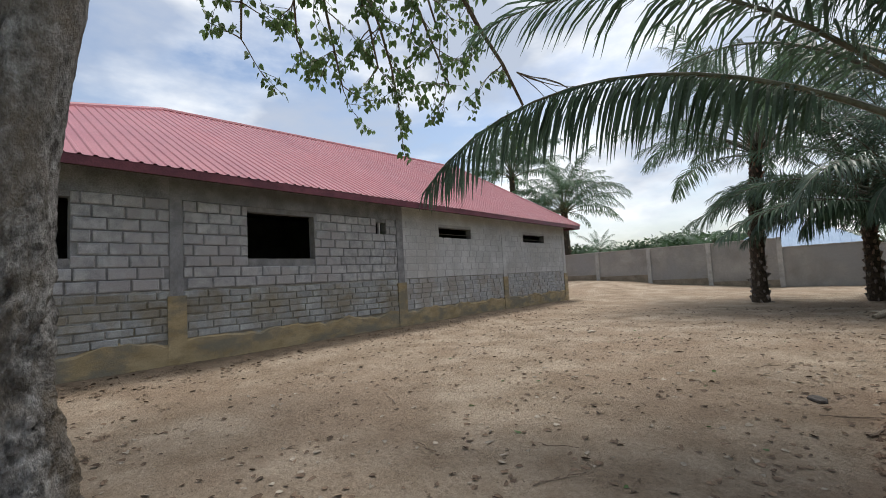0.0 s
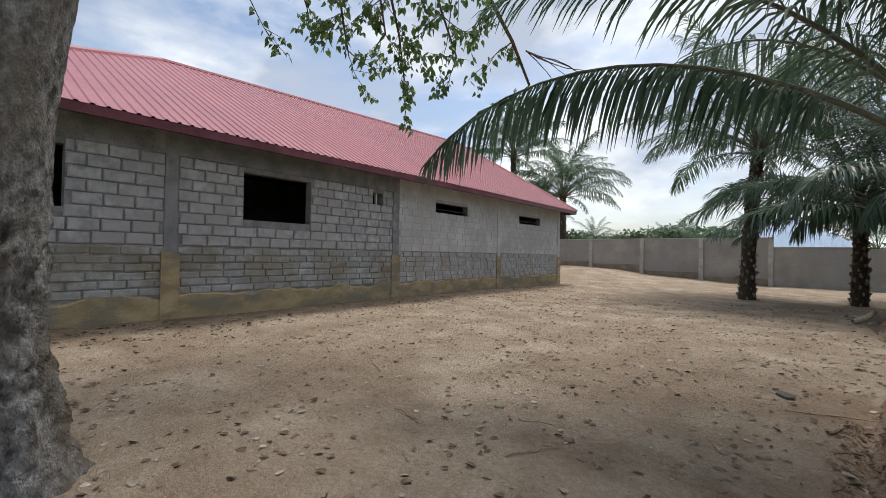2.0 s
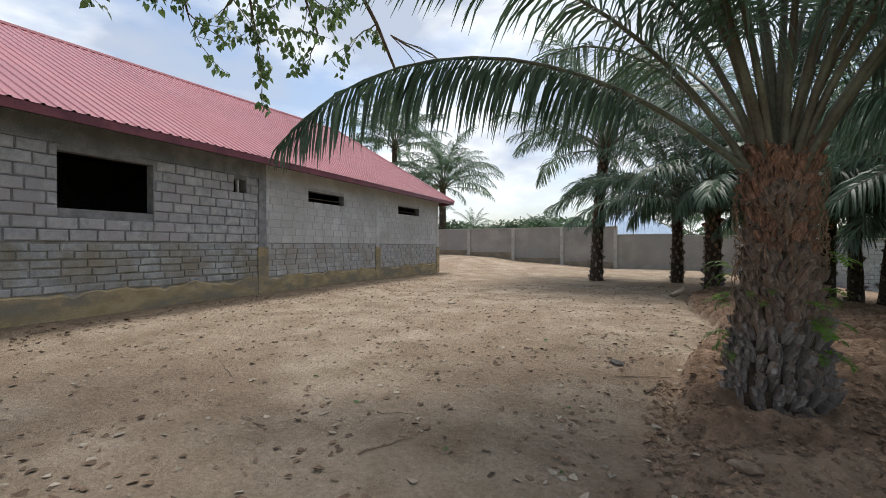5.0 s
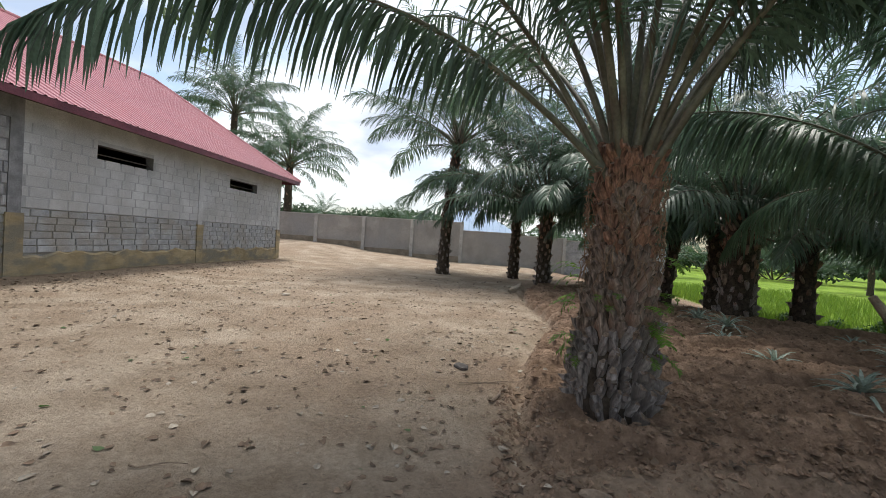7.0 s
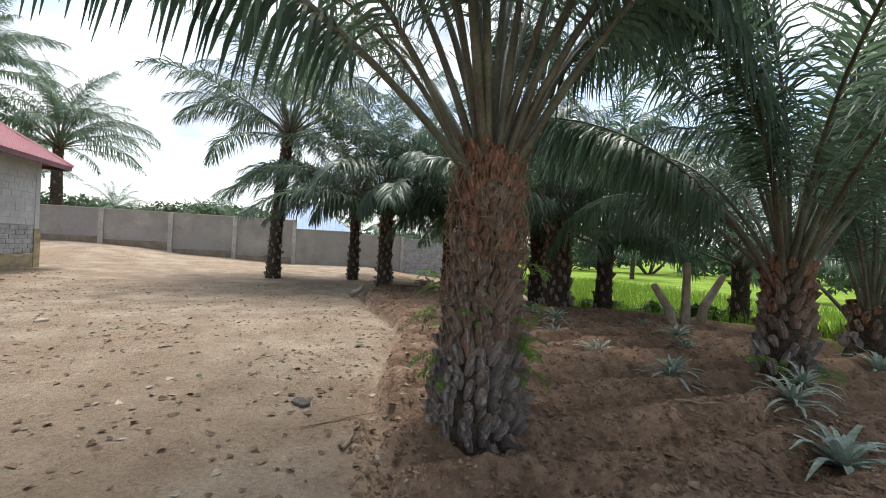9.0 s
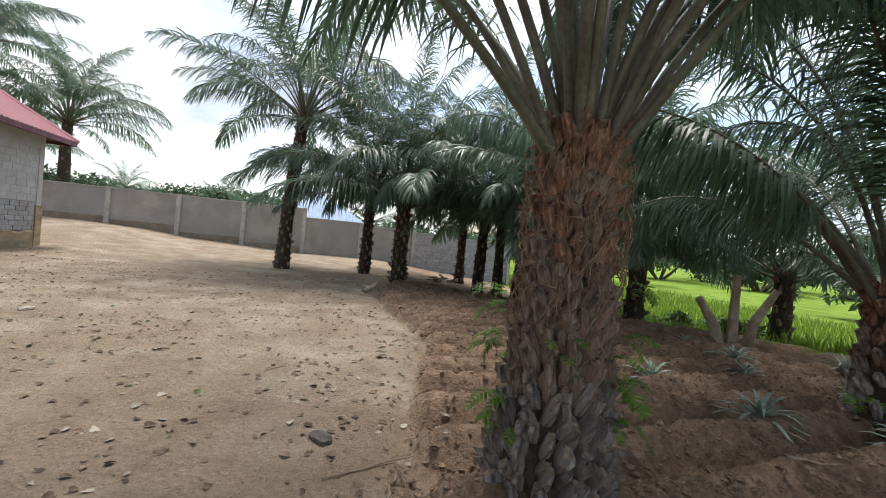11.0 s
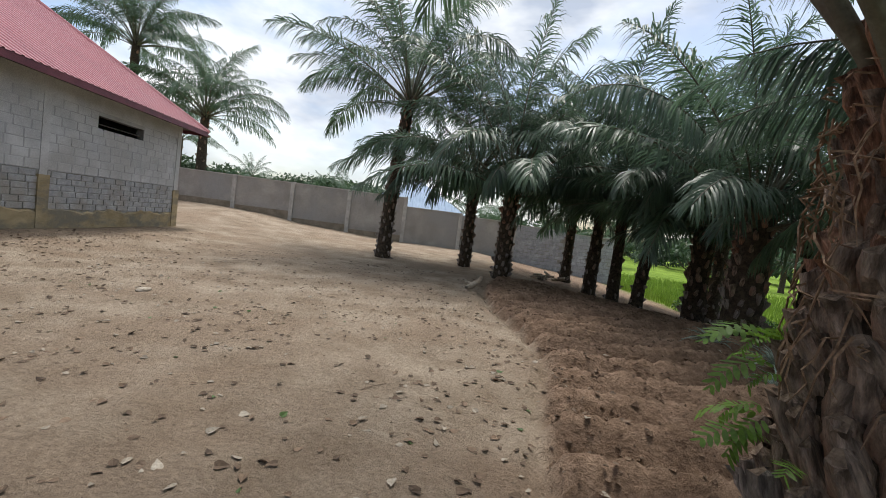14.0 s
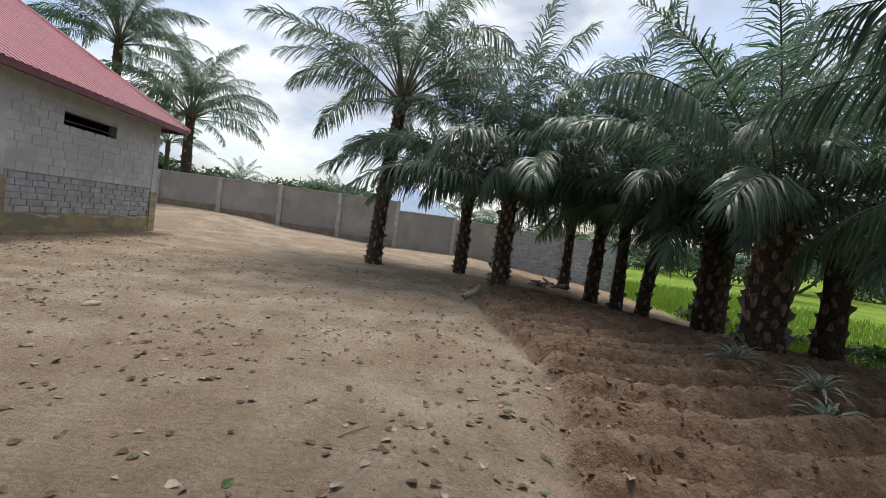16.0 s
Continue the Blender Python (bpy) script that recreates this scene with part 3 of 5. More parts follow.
def build_roof():
    S = 0.535
    west = RIDGE_X - RUN
    long_slope(EAVE_X, 1)
    long_slope(west, -1)
    gable = [(EAVE_X, EAVE_N, EAVE_Z), (west, EAVE_N, EAVE_Z), (RIDGE_X, NORTH_Y, NORTH_Z)]
    obj("roof_end", gable, [(0, 2, 1)], M_ROOF, building)
    roof_side("south", (west, EAVE_S), (EAVE_X, EAVE_S), (0, 1), 64, RUN, S, EAVE_Z, M_ROOF, building)
    a, b = Vector((RIDGE_X, EAVE_S + RUN, RIDGE_Z)), Vector((RIDGE_X, NORTH_Y, NORTH_Z))
    for p, q in ((a, b), (a, Vector((EAVE_X, EAVE_S, EAVE_Z))), (b, Vector((EAVE_X, EAVE_N, EAVE_Z))), (a, Vector((west, EAVE_S, EAVE_Z))), (b, Vector((west, EAVE_N, EAVE_Z)))):
        v, f = tube([p + Vector((0, 0, 0.0)), q + Vector((0, 0, 0.0))], [0.085, 0.085], 8)
        obj("ridge_cap", v, f, M_ROOF, building)
    d = 0.03
    boxes("fascia", [(EAVE_X - d, EAVE_X - 0.006, EAVE_S + d, EAVE_N - d, EAVE_Z - 0.17, EAVE_Z - 0.006)], M_FASCIA, building)
    boxes("fascia", [(west + d, EAVE_X - d - 0.004, EAVE_N - d, EAVE_N - 0.006, EAVE_Z - 0.17, EAVE_Z - 0.006)], M_FASCIA, building)
    boxes("fascia", [(west + d, EAVE_X - d - 0.004, EAVE_S + 0.006, EAVE_S + d, EAVE_Z - 0.17, EAVE_Z - 0.006)], M_FASCIA, building)
    boxes("soffit", [(west + d, EAVE_X - d - 0.004, EAVE_S + d, EAVE_N - d, EAVE_Z - 0.04, EAVE_Z - 0.012)], M_SOFFIT, building)


build_blocks()
build_roof()

# ---- annexe behind the near corner ----
annexe = tagged(empty("annexe_building"), "grey block wing with red roof behind the main house", "building")


def build_annexe():
    boxes("wall", [(-20.2, -20.0, -16, -9.0, -0.2, 3.7), (-20.2, -20.0, -9.0, -7.8, -0.2, 2.0), (-20.2, -20.0, -9.0, -7.8, 3.1, 3.7), (-20.2, -20.0, -7.8, -0.6, -0.2, 3.7), (-27, -26.8, -16, -0.6, -0.2, 3.7),
                  (-26.8, -20.2, -16, -15.8, -0.2, 3.7), (-26.8, -20.2, -0.8, -0.6, -0.2, 3.7)], M_BLOCK_LOW, annexe)
    for c in range(10):
        bx = []
        y = -16 + (0.23 if c % 2 else 0)
        while y < -1.1:
            if not (c >= 5 and -9.4 < y < -7.7):
                bx.append((-20.0, -19.975, y, y + 0.43, 1.3 + c * 0.225, 1.3 + c * 0.225 + 0.2))
            y += 0.46
        tagged(boxes("blockwork", bx, M_BLOCK, annexe), kind="stuff")
    roof_side("east", (-19.4, -16.6), (-19.4, -0.1), (-1, 0), 66, 4.0, 0.5, 3.7, M_ROOF, annexe)
    roof_side("north", (-19.4, -0.1), (-27.4, -0.1), (0, -1), 32, 4.0, 0.5, 3.7, M_ROOF, annexe)
    roof_side("west", (-27.4, -0.1), (-27.4, -16.6), (1, 0), 66, 4.0, 0.5, 3.7, M_ROOF, annexe)
    roof_side("south", (-27.4, -16.6), (-19.4, -16.6), (0, 1), 32, 4.0, 0.5, 3.7, M_ROOF, annexe)
    boxes("fascia", [(-19.44, -19.41, -16.5, -0.2, 3.53, 3.69)], M_FASCIA, annexe)


build_annexe()

# ---- yard fence ----
fence = tagged(empty("fence_wall"), "rendered grey-beige block fence with cement posts, stepped top", "fence", kind="structure")


def build_fence():
    y0 = 32.95
    posts = [-3.4 - 3.5 * k for k in range(0, 14)]
    for i, x in enumerate(posts):
        z = hz(x, y0 - 0.3)
        boxes("post", [(x - 0.12, x + 0.12, y0 - 0.09, y0 + 0.26, -0.4, 2.87)], M_FENCE_POST, fence, rough=0.008)
        if i:
            a, b = x + 0.11, posts[i - 1] - 0.11
            boxes("panel", [(a, b, y0, y0 + 0.2, -0.4, 2.80)], M_FENCE, fence, rough=0.004)
            boxes("coping", [(a, b, y0 - 0.035, y0 + 0.235, 2.80, 2.85)], M_FENCE_POST, fence, rough=0.004)
            boxes("splash_band", [(a, b, y0 - 0.008, y0, -0.4, hz((a + b) / 2, y0 - 0.3) + 0.35)], M_FENCE_BASE, fence, rough=0.003)
    px = -3.4
    for i in range(4):
        a, b = px + 0.11, px + 3.45
        top = 2.25 - 0.12 * i
        boxes("panel", [(a, b, y0 + 0.003, y0 + 0.2, -1.6, top)], M_FENCE if i < 2 else M_BLOCK_LOW, fence, rough=0.004)
        boxes("coping", [(a, b, y0 - 0.03, y0 + 0.23, top, top + 0.05)], M_FENCE_POST, fence, rough=0.004)
        if i >= 2:
            bx = [(q, q + 0.43, y0 - 0.02, y0 + 0.003, zz, zz + 0.19) for r, zz in enumerate(np.arange(-1.2, top - 0.25, 0.225)) for q in np.arange(a + (0.22 if r % 2 else 0), b - 0.4, 0.46)]
            tagged(boxes("blockwork", bx, M_BLOCK, fence), kind="stuff")
        px += 3.56
        boxes("post", [(px - 0.11, px + 0.11, y0 - 0.09, y0 + 0.25, -1.6, top + 0.06)], M_FENCE_POST, fence, rough=0.008)


build_fence()


def build_hut():
    cx, cy, w = -2.9, 42.6, 4.1
    hut = tagged(empty("neighbour_house", pose(cx, cy, 0)), "low house with pale blue zinc pyramid roof beyond the fence", "house")
    hut.matrix_basis = Matrix.Identity(4)
    boxes("wall", [(cx - 3.4, cx + 3.4, cy - 3.4, cy + 3.4, -0.6, 2.3)], M_HUTWALL, hut)
    for (a, b, n) in (((cx + w, cy - w), (cx + w, cy + w), (-1, 0)), ((cx + w, cy + w), (cx - w, cy + w), (0, -1)), ((cx - w, cy + w), (cx - w, cy - w), (1, 0)), ((cx - w, cy - w), (cx + w, cy - w), (0, 1))):
        roof_side("roof", a, b, n, 16, w, 0.66, 2.25, M_HUTROOF, hut)


build_hut()


# ---- palms ----
def frond_mesh(name, L, el, droop, side, pairs, leaf, seed, petiole=0.25, bend=1.5, material=None, hang=0.0):
    """The stalk and the leaflets of a palm frond that leaves the origin along +x at the angle el (degrees) and bends down by droop degrees over its length."""
    rnd = random.Random(seed)
    n = 14
    pts, dirs = [Vector((0, 0, 0))], []
    for i in range(n):
        q = (i + 0.5) / n
        e = radians(el - droop * q ** 1.5)
        s = radians(side * q)
        d = Vector((math.cos(e) * math.cos(s), math.cos(e) * math.sin(s), math.sin(e)))
        dirs.append(d)
        pts.append(pts[-1] + d * (L / n))
    dirs.append(dirs[-1])
    vs, fs = tube(pts, [0.04 * (1 - 0.93 * (i / n) ** 0.6) * (L / 5) ** 0.5 + 0.004 + (0.02 if i == 0 else 0) for i in range(n + 1)], 5, 0.0, seed)
    stalk = bpy.data.meshes.new("frond")
    stalk.from_pydata([tuple(v) for v in vs], [], fs)
    stalk.materials.append(M_RACHIS)
    stalk.polygons.foreach_set("use_smooth", [True] * len(fs))
    vs, fs = [], []
    twist0 = rnd.uniform(-0.5, 0.5)
    for k in range(pairs):
        q = petiole + (1 - petiole) * (k + 0.5) / pairs
        f = q * n
        i = min(int(f), n - 1)
        p = pts[i].lerp(pts[i + 1], f - i)
        d = dirs[i].lerp(dirs[i + 1], f - i).normalized()
        w = d.cross(Vector((0, 0, 1)))
        if w.length < 0.1:
            w = Vector((0, 1, 0))
        w.normalize()
        up = w.cross(d)
        tw = twist0 * q
        w, up = w * math.cos(tw) + up * math.sin(tw), up * math.cos(tw) - w * math.sin(tw)
        s = (q - petiole) / (1 - petiole)
        ll = leaf * (0.45 + 0.55 * math.sin(math.pi * min(1, 0.18 + 0.72 * s))) * (1.0 if s < 0.85 else 1 - (s - 0.85) * 2.6)
        for sg in (-1, 1):
            if rnd.random() < 0.05:
                continue
            sweep = radians(62 - 38 * s + rnd.uniform(-9, 9))
            lift = radians(rnd.choice((30, -20, 5)) - 22 * hang + rnd.uniform(-12, 12))
            a = (d * math.cos(sweep) + (w * sg * math.cos(lift) + up * math.sin(lift)) * math.sin(sweep)).normalized()
            l = ll * rnd.uniform(0.85, 1.12)
            wd = 0.70 * (0.016 + 0.012 * math.sin(math.pi * (0.15 + 0.8 * s))) * (leaf / 0.75) ** 0.5 * rnd.uniform(0.8, 1.15)
            fall = bend * rnd.uniform(0.45, 1.2)
            c = d.cross(a)
            c = a.cross(c).normalized()
            k0 = len(vs)
            pp = p.copy()
            for j, (h, ww) in enumerate(((0, 0.5), (0.3, 1.0), (0.68, 0.8), (1.0, 0.1))):
                if j:
                    aa = (a + Vector((0, 0, -1)) * (fall * h * h * 1.25 + hang * h * 2.2)).normalized()
                    pp = pp + aa * l * (h - (0, 0.3, 0.68)[j - 1])
                vs += [tuple(pp - c * wd * ww), tuple(pp + c * wd * ww)]
            fs += [(k0 + 2 * j, k0 + 2 * j + 1, k0 + 2 * j + 3, k0 + 2 * j + 2) for j in range(3)]
    me = bpy.data.meshes.new("leaf_blade")
    me.from_pydata(vs, [], fs)
    me.materials.append(material or M_FROND)
    me.polygons.foreach_set("use_smooth", [True] * len(fs))
    return stalk, me


def hang_frond(frond, m, parent):
    ob = linked("frond", frond[0], m, parent)
    linked("leaf_blade", frond[1], Matrix.Identity(4), ob)


def boot_mesh(seed, w, h, out):
    """The stump of an old frond: a keeled wedge that leans out and ends in a slanting, lozenge-shaped cut; +x is away from the trunk."""
    rnd = random.Random(seed)
    j = lambda a: rnd.uniform(-a, a)
    v, f = [], []
    for z, ww, o in ((0.0, 0.55, 0.05), (0.36, 0.60, 0.36), (0.72, 0.46, 0.74)):
        ww, o, zz = ww * w * (1 + j(.14)), o * out * (1 + j(.18)), z * h
        v += [(-0.06, -ww, zz + j(.012)), (o - 0.10 * out, -ww * 0.78, zz + j(.014)), (o + 0.16 * out, j(.3) * ww, zz + j(.012)), (o - 0.10 * out, ww * 0.78, zz + j(.014)), (-0.06, ww, zz + j(.012))]
    t = 0.98 + j(.14)
    v += [(-0.06, -0.30 * w, t * h), (0.66 * out, -0.30 * w * (1 + j(.3)), (t + j(.05)) * h), (1.15 * out * (1 + j(.15)), j(.014), (t + j(.06)) * h), (0.66 * out, 0.30 * w * (1 + j(.3)), (t + j(.05)) * h), (-0.06, 0.30 * w, t * h)]
    top = len(v)
    v += [(0.12 * out, -0.10 * w, (t + 0.10 + j(.06)) * h), (0.12 * out, 0.10 * w, (t + 0.10 + j(.06)) * h), (0.62 * out, j(.01), (t - 0.05) * h)]
    for r in range(3):
        for i in range(4):
            f.append((r * 5 + i, r * 5 + i + 1, r * 5 + 6 + i, r * 5 + 5 + i))
    f += [(15, 16, top), (19, top + 1, 18), (16, 17, top + 2), (17, 18, top + 2), (16, top + 2, top), (18, top + 1, top + 2), (top, top + 2, top + 1)]
    me = bpy.data.meshes.new("leaf_base")
    me.from_pydata(v, [], f)
    return me


BOOTS = {}


def boots_for(key, material, n, w, h, out):
    if key not in BOOTS:
        BOOTS[key] = []
        for k in range(n):
            me = boot_mesh(len(key) * 10 + k, w, h, out)
            me.materials.append(material)
            me.materials.append(M_CUT)
            for p in list(me.polygons)[-5:]:
                p.material_index = 1
            BOOTS[key].append(me)
    return BOOTS[key]


FROND_SET = {}


def frond_variants(key, L, leaf, pairs, count, material=None):
    if key not in FROND_SET:
        out = []
        for k in range(count):
            q = k / (count - 1)
            el = 84 - (60 if key in ("near", "right") else 66) * q
            out.append(frond_mesh("frond", L * (1.0 - 0.12 * q), el, 52 + 34 * math.sin(math.pi * q) + 9 * (k % 3) - (14 * q if key in ("tall", "mid") else 0), (-16, 10, 22, -6)[k % 4], pairs, leaf, 100 + k * 7 + len(key), material=material))
        FROND_SET[key] = out
    return FROND_SET[key]


def palm(x, y, trunk, r0, r1, key, L, leaf, pairs, count, label, seed, lean=(0, 0), nboot=60, special=(), base_drop=0.0, az0=0.0, top=1.0):
    """An oil palm: a core with stumps of old fronds, and a crown."""
    rnd = random.Random(seed)
    z0 = hz(x, y) - base_drop
    root = tagged(empty("oil_palm", pose(x, y, z0)), label, "palm tree", "oil palms in the yard")
    n = 9
    pts = [(lean[0] * q * q, lean[1] * q * q, -0.15 + (trunk + 0.15) * q) for q in [i / n for i in range(n + 1)]]
    rad = lambda q: (r0 * (1 - q) ** 3 + r1 * (1 - (1 - q) ** 3)) * (1 + 0.06 * math.sin(q * 9 + seed))
    v, f = tube(pts, [rad(i / n) * 0.86 for i in range(n + 1)], 14, 0.06, seed)
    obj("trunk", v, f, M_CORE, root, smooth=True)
    ga = 2.39996
    for k in range(nboot):
        q = (k + 0.5) / nboot
        zz = trunk * (q * 1.02 - 0.03)
        mk = ("grey", M_BOOT_GREY) if q < 0.30 else (("mid", M_BOOT) if q < 0.55 + 0.4 * rnd.random() else ("red", M_BOOT_RED))
        size = min(1.05, max(0.6, r1 / 0.27))
        ms = boots_for(mk[0], mk[1], 6, *((0.088, 0.17, 0.095) if q < 0.3 else (0.098, 0.19, 0.075)))
        a = k * ga + rnd.uniform(-0.14, 0.14)
        r = rad(min(1, max(0, q))) * 0.84
        lx, ly = lean[0] * q * q, lean[1] * q * q
        s = size * rnd.uniform(0.85, 1.15)
        m = Matrix.Translation((lx + r * math.cos(a), ly + r * math.sin(a), zz)) @ Matrix.Rotation(a, 4, "Z") @ Matrix.Rotation(radians(rnd.uniform(-3, 16)), 4, "Y") @ Matrix.Rotation(radians(rnd.uniform(-22, 22)), 4, "X") @ Matrix.Diagonal((s * rnd.uniform(0.6, 1.35), s * rnd.uniform(0.8, 1.2), s * rnd.uniform(0.7, 1.25), 1))
        linked("leaf_base", ms[rnd.randrange(6)], m, root)
    fr = frond_variants(key, L, leaf, pairs, 9)
    for k in range(count):
        q = (k + 0.5) / count
        a = az0 + k * ga + rnd.uniform(-0.2, 0.2)
        me = fr[min(8, int(q * top * 9))]
        s = rnd.uniform(0.86, 1.1)
        rr = r1 * 0.5 * q
        m = Matrix.Translation((lean[0] + rr * math.cos(a), lean[1] + rr * math.sin(a), trunk - 0.1 - 0.28 * q)) @ Matrix.Rotation(a, 4, "Z") @ Matrix.Rotation(radians(rnd.uniform(-14, 14)), 4, "X") @ Matrix.Rotation(radians(rnd.uniform(-7, 7)), 4, "Y") @ Matrix.Diagonal((s, s, s, 1))
        hang_frond(me, m, root)
    for az, el, dr, ln, sd in special:
        me = frond_mesh("frond", ln, el, dr, sd, int(pairs * 1.45), leaf * 1.02, int(az * 7 + el), petiole=0.24, bend=2.0, hang=0.7)
        a = radians(az)
        hang_frond(me, Matrix.Translation((lean[0] + r1 * 0.5 * math.cos(a), lean[1] + r1 * 0.5 * math.sin(a), trunk - 0.25)) @ Matrix.Rotation(a, 4, "Z"), root)
    return root


def fibres_on(root, r, z0, z1, n, seed):
    """Loose fibre that hangs about the upper trunk."""
    rnd = random.Random(seed)
    vs, fs = [], []
    for k in range(n):
        a, z = rnd.uniform(0, 6.28), rnd.uniform(z0, z1)
        q = [Vector((r * rnd.uniform(1.0, 1.25) * math.cos(a), r * rnd.uniform(1.0, 1.25) * math.sin(a), z))]
        da, dz = rnd.uniform(-0.16, 0.16), rnd.uniform(-0.12, 0.02)
        for i in range(4):
            a += da * rnd.uniform(0.4, 1.3)
            z += dz * rnd.uniform(0.4, 1.3)
            q.append(Vector((r * rnd.uniform(1.05, 1.3) * math.cos(a), r * rnd.uniform(1.05, 1.3) * math.sin(a), z)))
        v, f = tube(q, [0.005, 0.005, 0.0045, 0.004, 0.0015], 3)
        b = len(vs)
        vs += v
        fs += [tuple(i + b for i in g) for g in f]
    tagged(obj("fibre", vs, fs, M_FIBRE, root), kind="stuff")


def fern_mesh(seed, L=0.3):
    rnd = random.Random(seed)
    vs, fs = [], []
    p, d = Vector((0, 0, 0)), Vector((0.75, 0, 0.65))
    for k in range(9):
        d = (d + Vector((0.03, rnd.uniform(-.09, .09), -0.17))).normalized()
        p = p + d * L / 9
        w = Vector((0, 1, 0))
        l = 0.36 * L * math.sin(math.pi * (0.22 + 0.7 * k / 9)) * rnd.uniform(0.8, 1.15)
        for sg in (-1, 1):
            q = p + (w * sg + d * 0.45) * l + Vector((0, 0, rnd.uniform(-0.03, 0.005)))
            k0 = len(vs)
            e = d * L * 0.048
            vs += [tuple(p - e * 0.5), tuple(p.lerp(q, 0.35) - e), tuple(p.lerp(q, 0.75) - e * 0.8), tuple(q), tuple(p.lerp(q, 0.75) + e * 0.7), tuple(p.lerp(q, 0.35) + e), tuple(p + e * 0.5)]
            fs.append(tuple(range(k0, k0 + 7)))
    me = bpy.data.meshes.new("fern")
    me.from_pydata(vs, [], fs)
    me.materials.append(M_FERN)
    return me


FERNS = [fern_mesh(k, 0.13 + 0.045 * k) for k in range(4)]


def ferns_on(root, spots, r):
    """Ferns that grow out of a palm's trunk: (azimuth, height) each."""
    rnd = random.Random(len(spots))
    for az, z in spots:
        for k in range(3):
            a = radians(az + rnd.uniform(-14, 14))
            linked("fern", FERNS[rnd.randrange(4)], Matrix.Translation((r * math.cos(a), r * math.sin(a), z + rnd.uniform(-.07, .07))) @ Matrix.Rotation(a + rnd.uniform(-.5, .5), 4, "Z") @ Matrix.Rotation(radians(rnd.uniform(-10, 45)), 4, "Y"), root)


P1 = palm(-0.82, 7.16, 2.40, 0.49, 0.262, "near", 6.0, 0.85, 88, 18, "oil palm with thick boot-covered trunk at the yard's edge", 11, nboot=420, base_drop=0.10, az0=0.4, top=0.42,
          special=[(190, 43, 94, 5.7, 14), (241, 68, 104, 5.6, -4), (338, 64, 84, 5.8, 6), (15, 64, 80, 5.6, -8), (292, 70, 96, 5.6, 10), (268, 80, 66, 5.8, 4), (60, 68, 80, 5.4, 0), (216, 74, 84, 5.8, 6)])
ferns_on(P1, [(150, 1.32), (158, 1.18), (165, 1.05), (172, 0.98), (178, 0.72), (186, 0.55), (300, 0.98), (308, 0.80), (314, 0.66), (320, 1.15), (322, 1.42)], 0.39)
for fa, fz in ((226, 1.10), (246, 1.13), (238, 1.02)):
    linked("fern", FERNS[0], Matrix.Translation((0.40 * math.cos(radians(fa)), 0.40 * math.sin(radians(fa)), fz)) @ Matrix.Rotation(radians(fa + 25), 4, "Z"), P1)
fibres_on(P1, 0.30, 1.35, 2.3, 240, 4)
LB = "oil palm with bare scaly trunk and drooping grey-green fronds"
palm(-3.69, 21.9, 6.0, 0.34, 0.24, "tall", 6.0, 0.88, 84, 33, "tall oil palm with stubbly trunk standing free in the yard", 21, nboot=120, lean=(0.35, 0.1), az0=1.0)
palm(-0.55, 22.3, 3.6, 0.28, 0.22, "tall", 6.0, 0.88, 84, 33, LB, 31, nboot=80, az0=2.0, special=[(200, 20, 80, 3.6, 0)])
palm(0.32, 19.4, 3.0, 0.36, 0.25, "tall", 6.0, 0.88, 84, 31, LB, 41, nboot=90, az0=0.2, special=[(200, 30, 100, 3.2, 8), (250, 35, 100, 3.4, -8), (330, 30, 90, 4.0, 4)])
palm(4.3, 24.5, 3.4, 0.28, 0.22, "tall", 6.0, 0.88, 84, 26, LB, 51, nboot=40, az0=1.2)
palm(3.75, 20.5, 3.3, 0.30, 0.22, "tall", 6.0, 0.88, 84, 26, LB, 61, nboot=50, az0=2.8, lean=(0.1, 0), special=[(225, 45, 105, 4.6, 6)])
palm(4.5, 18.6, 3.1, 0.26, 0.20, "tall", 6.0, 0.88, 84, 26, LB, 71, nboot=40, az0=0.9, lean=(0.3, -0.1))
palm(4.1, 19.4, 3.1, 0.24, 0.19, "tall", 6.0, 0.88, 84, 18, LB, 75, nboot=30, az0=0.1, lean=(-0.1, -0.1))
palm(5.4, 17.2, 2.9, 0.36, 0.30, "tall", 6.0, 0.88, 84, 26, LB, 81, nboot=60, az0=1.9, special=[(215, 48, 110, 4.6, 6)])
palm(4.25, 14.1, 2.5, 0.50, 0.36, "mid", 5.2, 0.85, 78, 29, "broad oil palm with shaggy trunk on tilled soil", 91, nboot=80, az0=0.5, special=[(190, 56, 88, 5.2, 10)])
palm(6.2, 14.6, 2.4, 0.34, 0.26, "mid", 5.2, 0.85, 78, 25, LB, 101, nboot=40, az0=1.5)
PR = palm(3.70, 7.72, 1.42, 0.38, 0.27, "right", 6.0, 0.85, 88, 21, "young oil palm with short dark trunk among pineapples", 111, nboot=90, az0=0.1, special=[(152, 58, 78, 4.8, 8), (130, 60, 88, 5.0, 4), (200, 66, 86, 5.4, 4), (20, 50, 80, 4.8, 6), (98, 46, 108, 5.6, 0)], top=0.5)
ferns_on(PR, [(200, 0.2), (230, 0.15), (260, 0.2), (290, 0.12), (180, 0.2)], 0.42)
palm(6.9, 8.5, 0.7, 0.4, 0.32, "right", 6.0, 0.85, 84, 14, "young oil palm with short dark trunk at the field's edge", 121, nboot=36, az0=2.2, top=0.5)
palm(10.4, 13.6, 2.4, 0.36, 0.28, "mid", 5.2, 0.85, 78, 22, LB, 131, nboot=36, az0=0.7)
palm(11.5, 7.0, 2.2, 0.36, 0.28, "mid", 5.2, 0.85, 78, 22, LB, 141, nboot=36, az0=1.7)
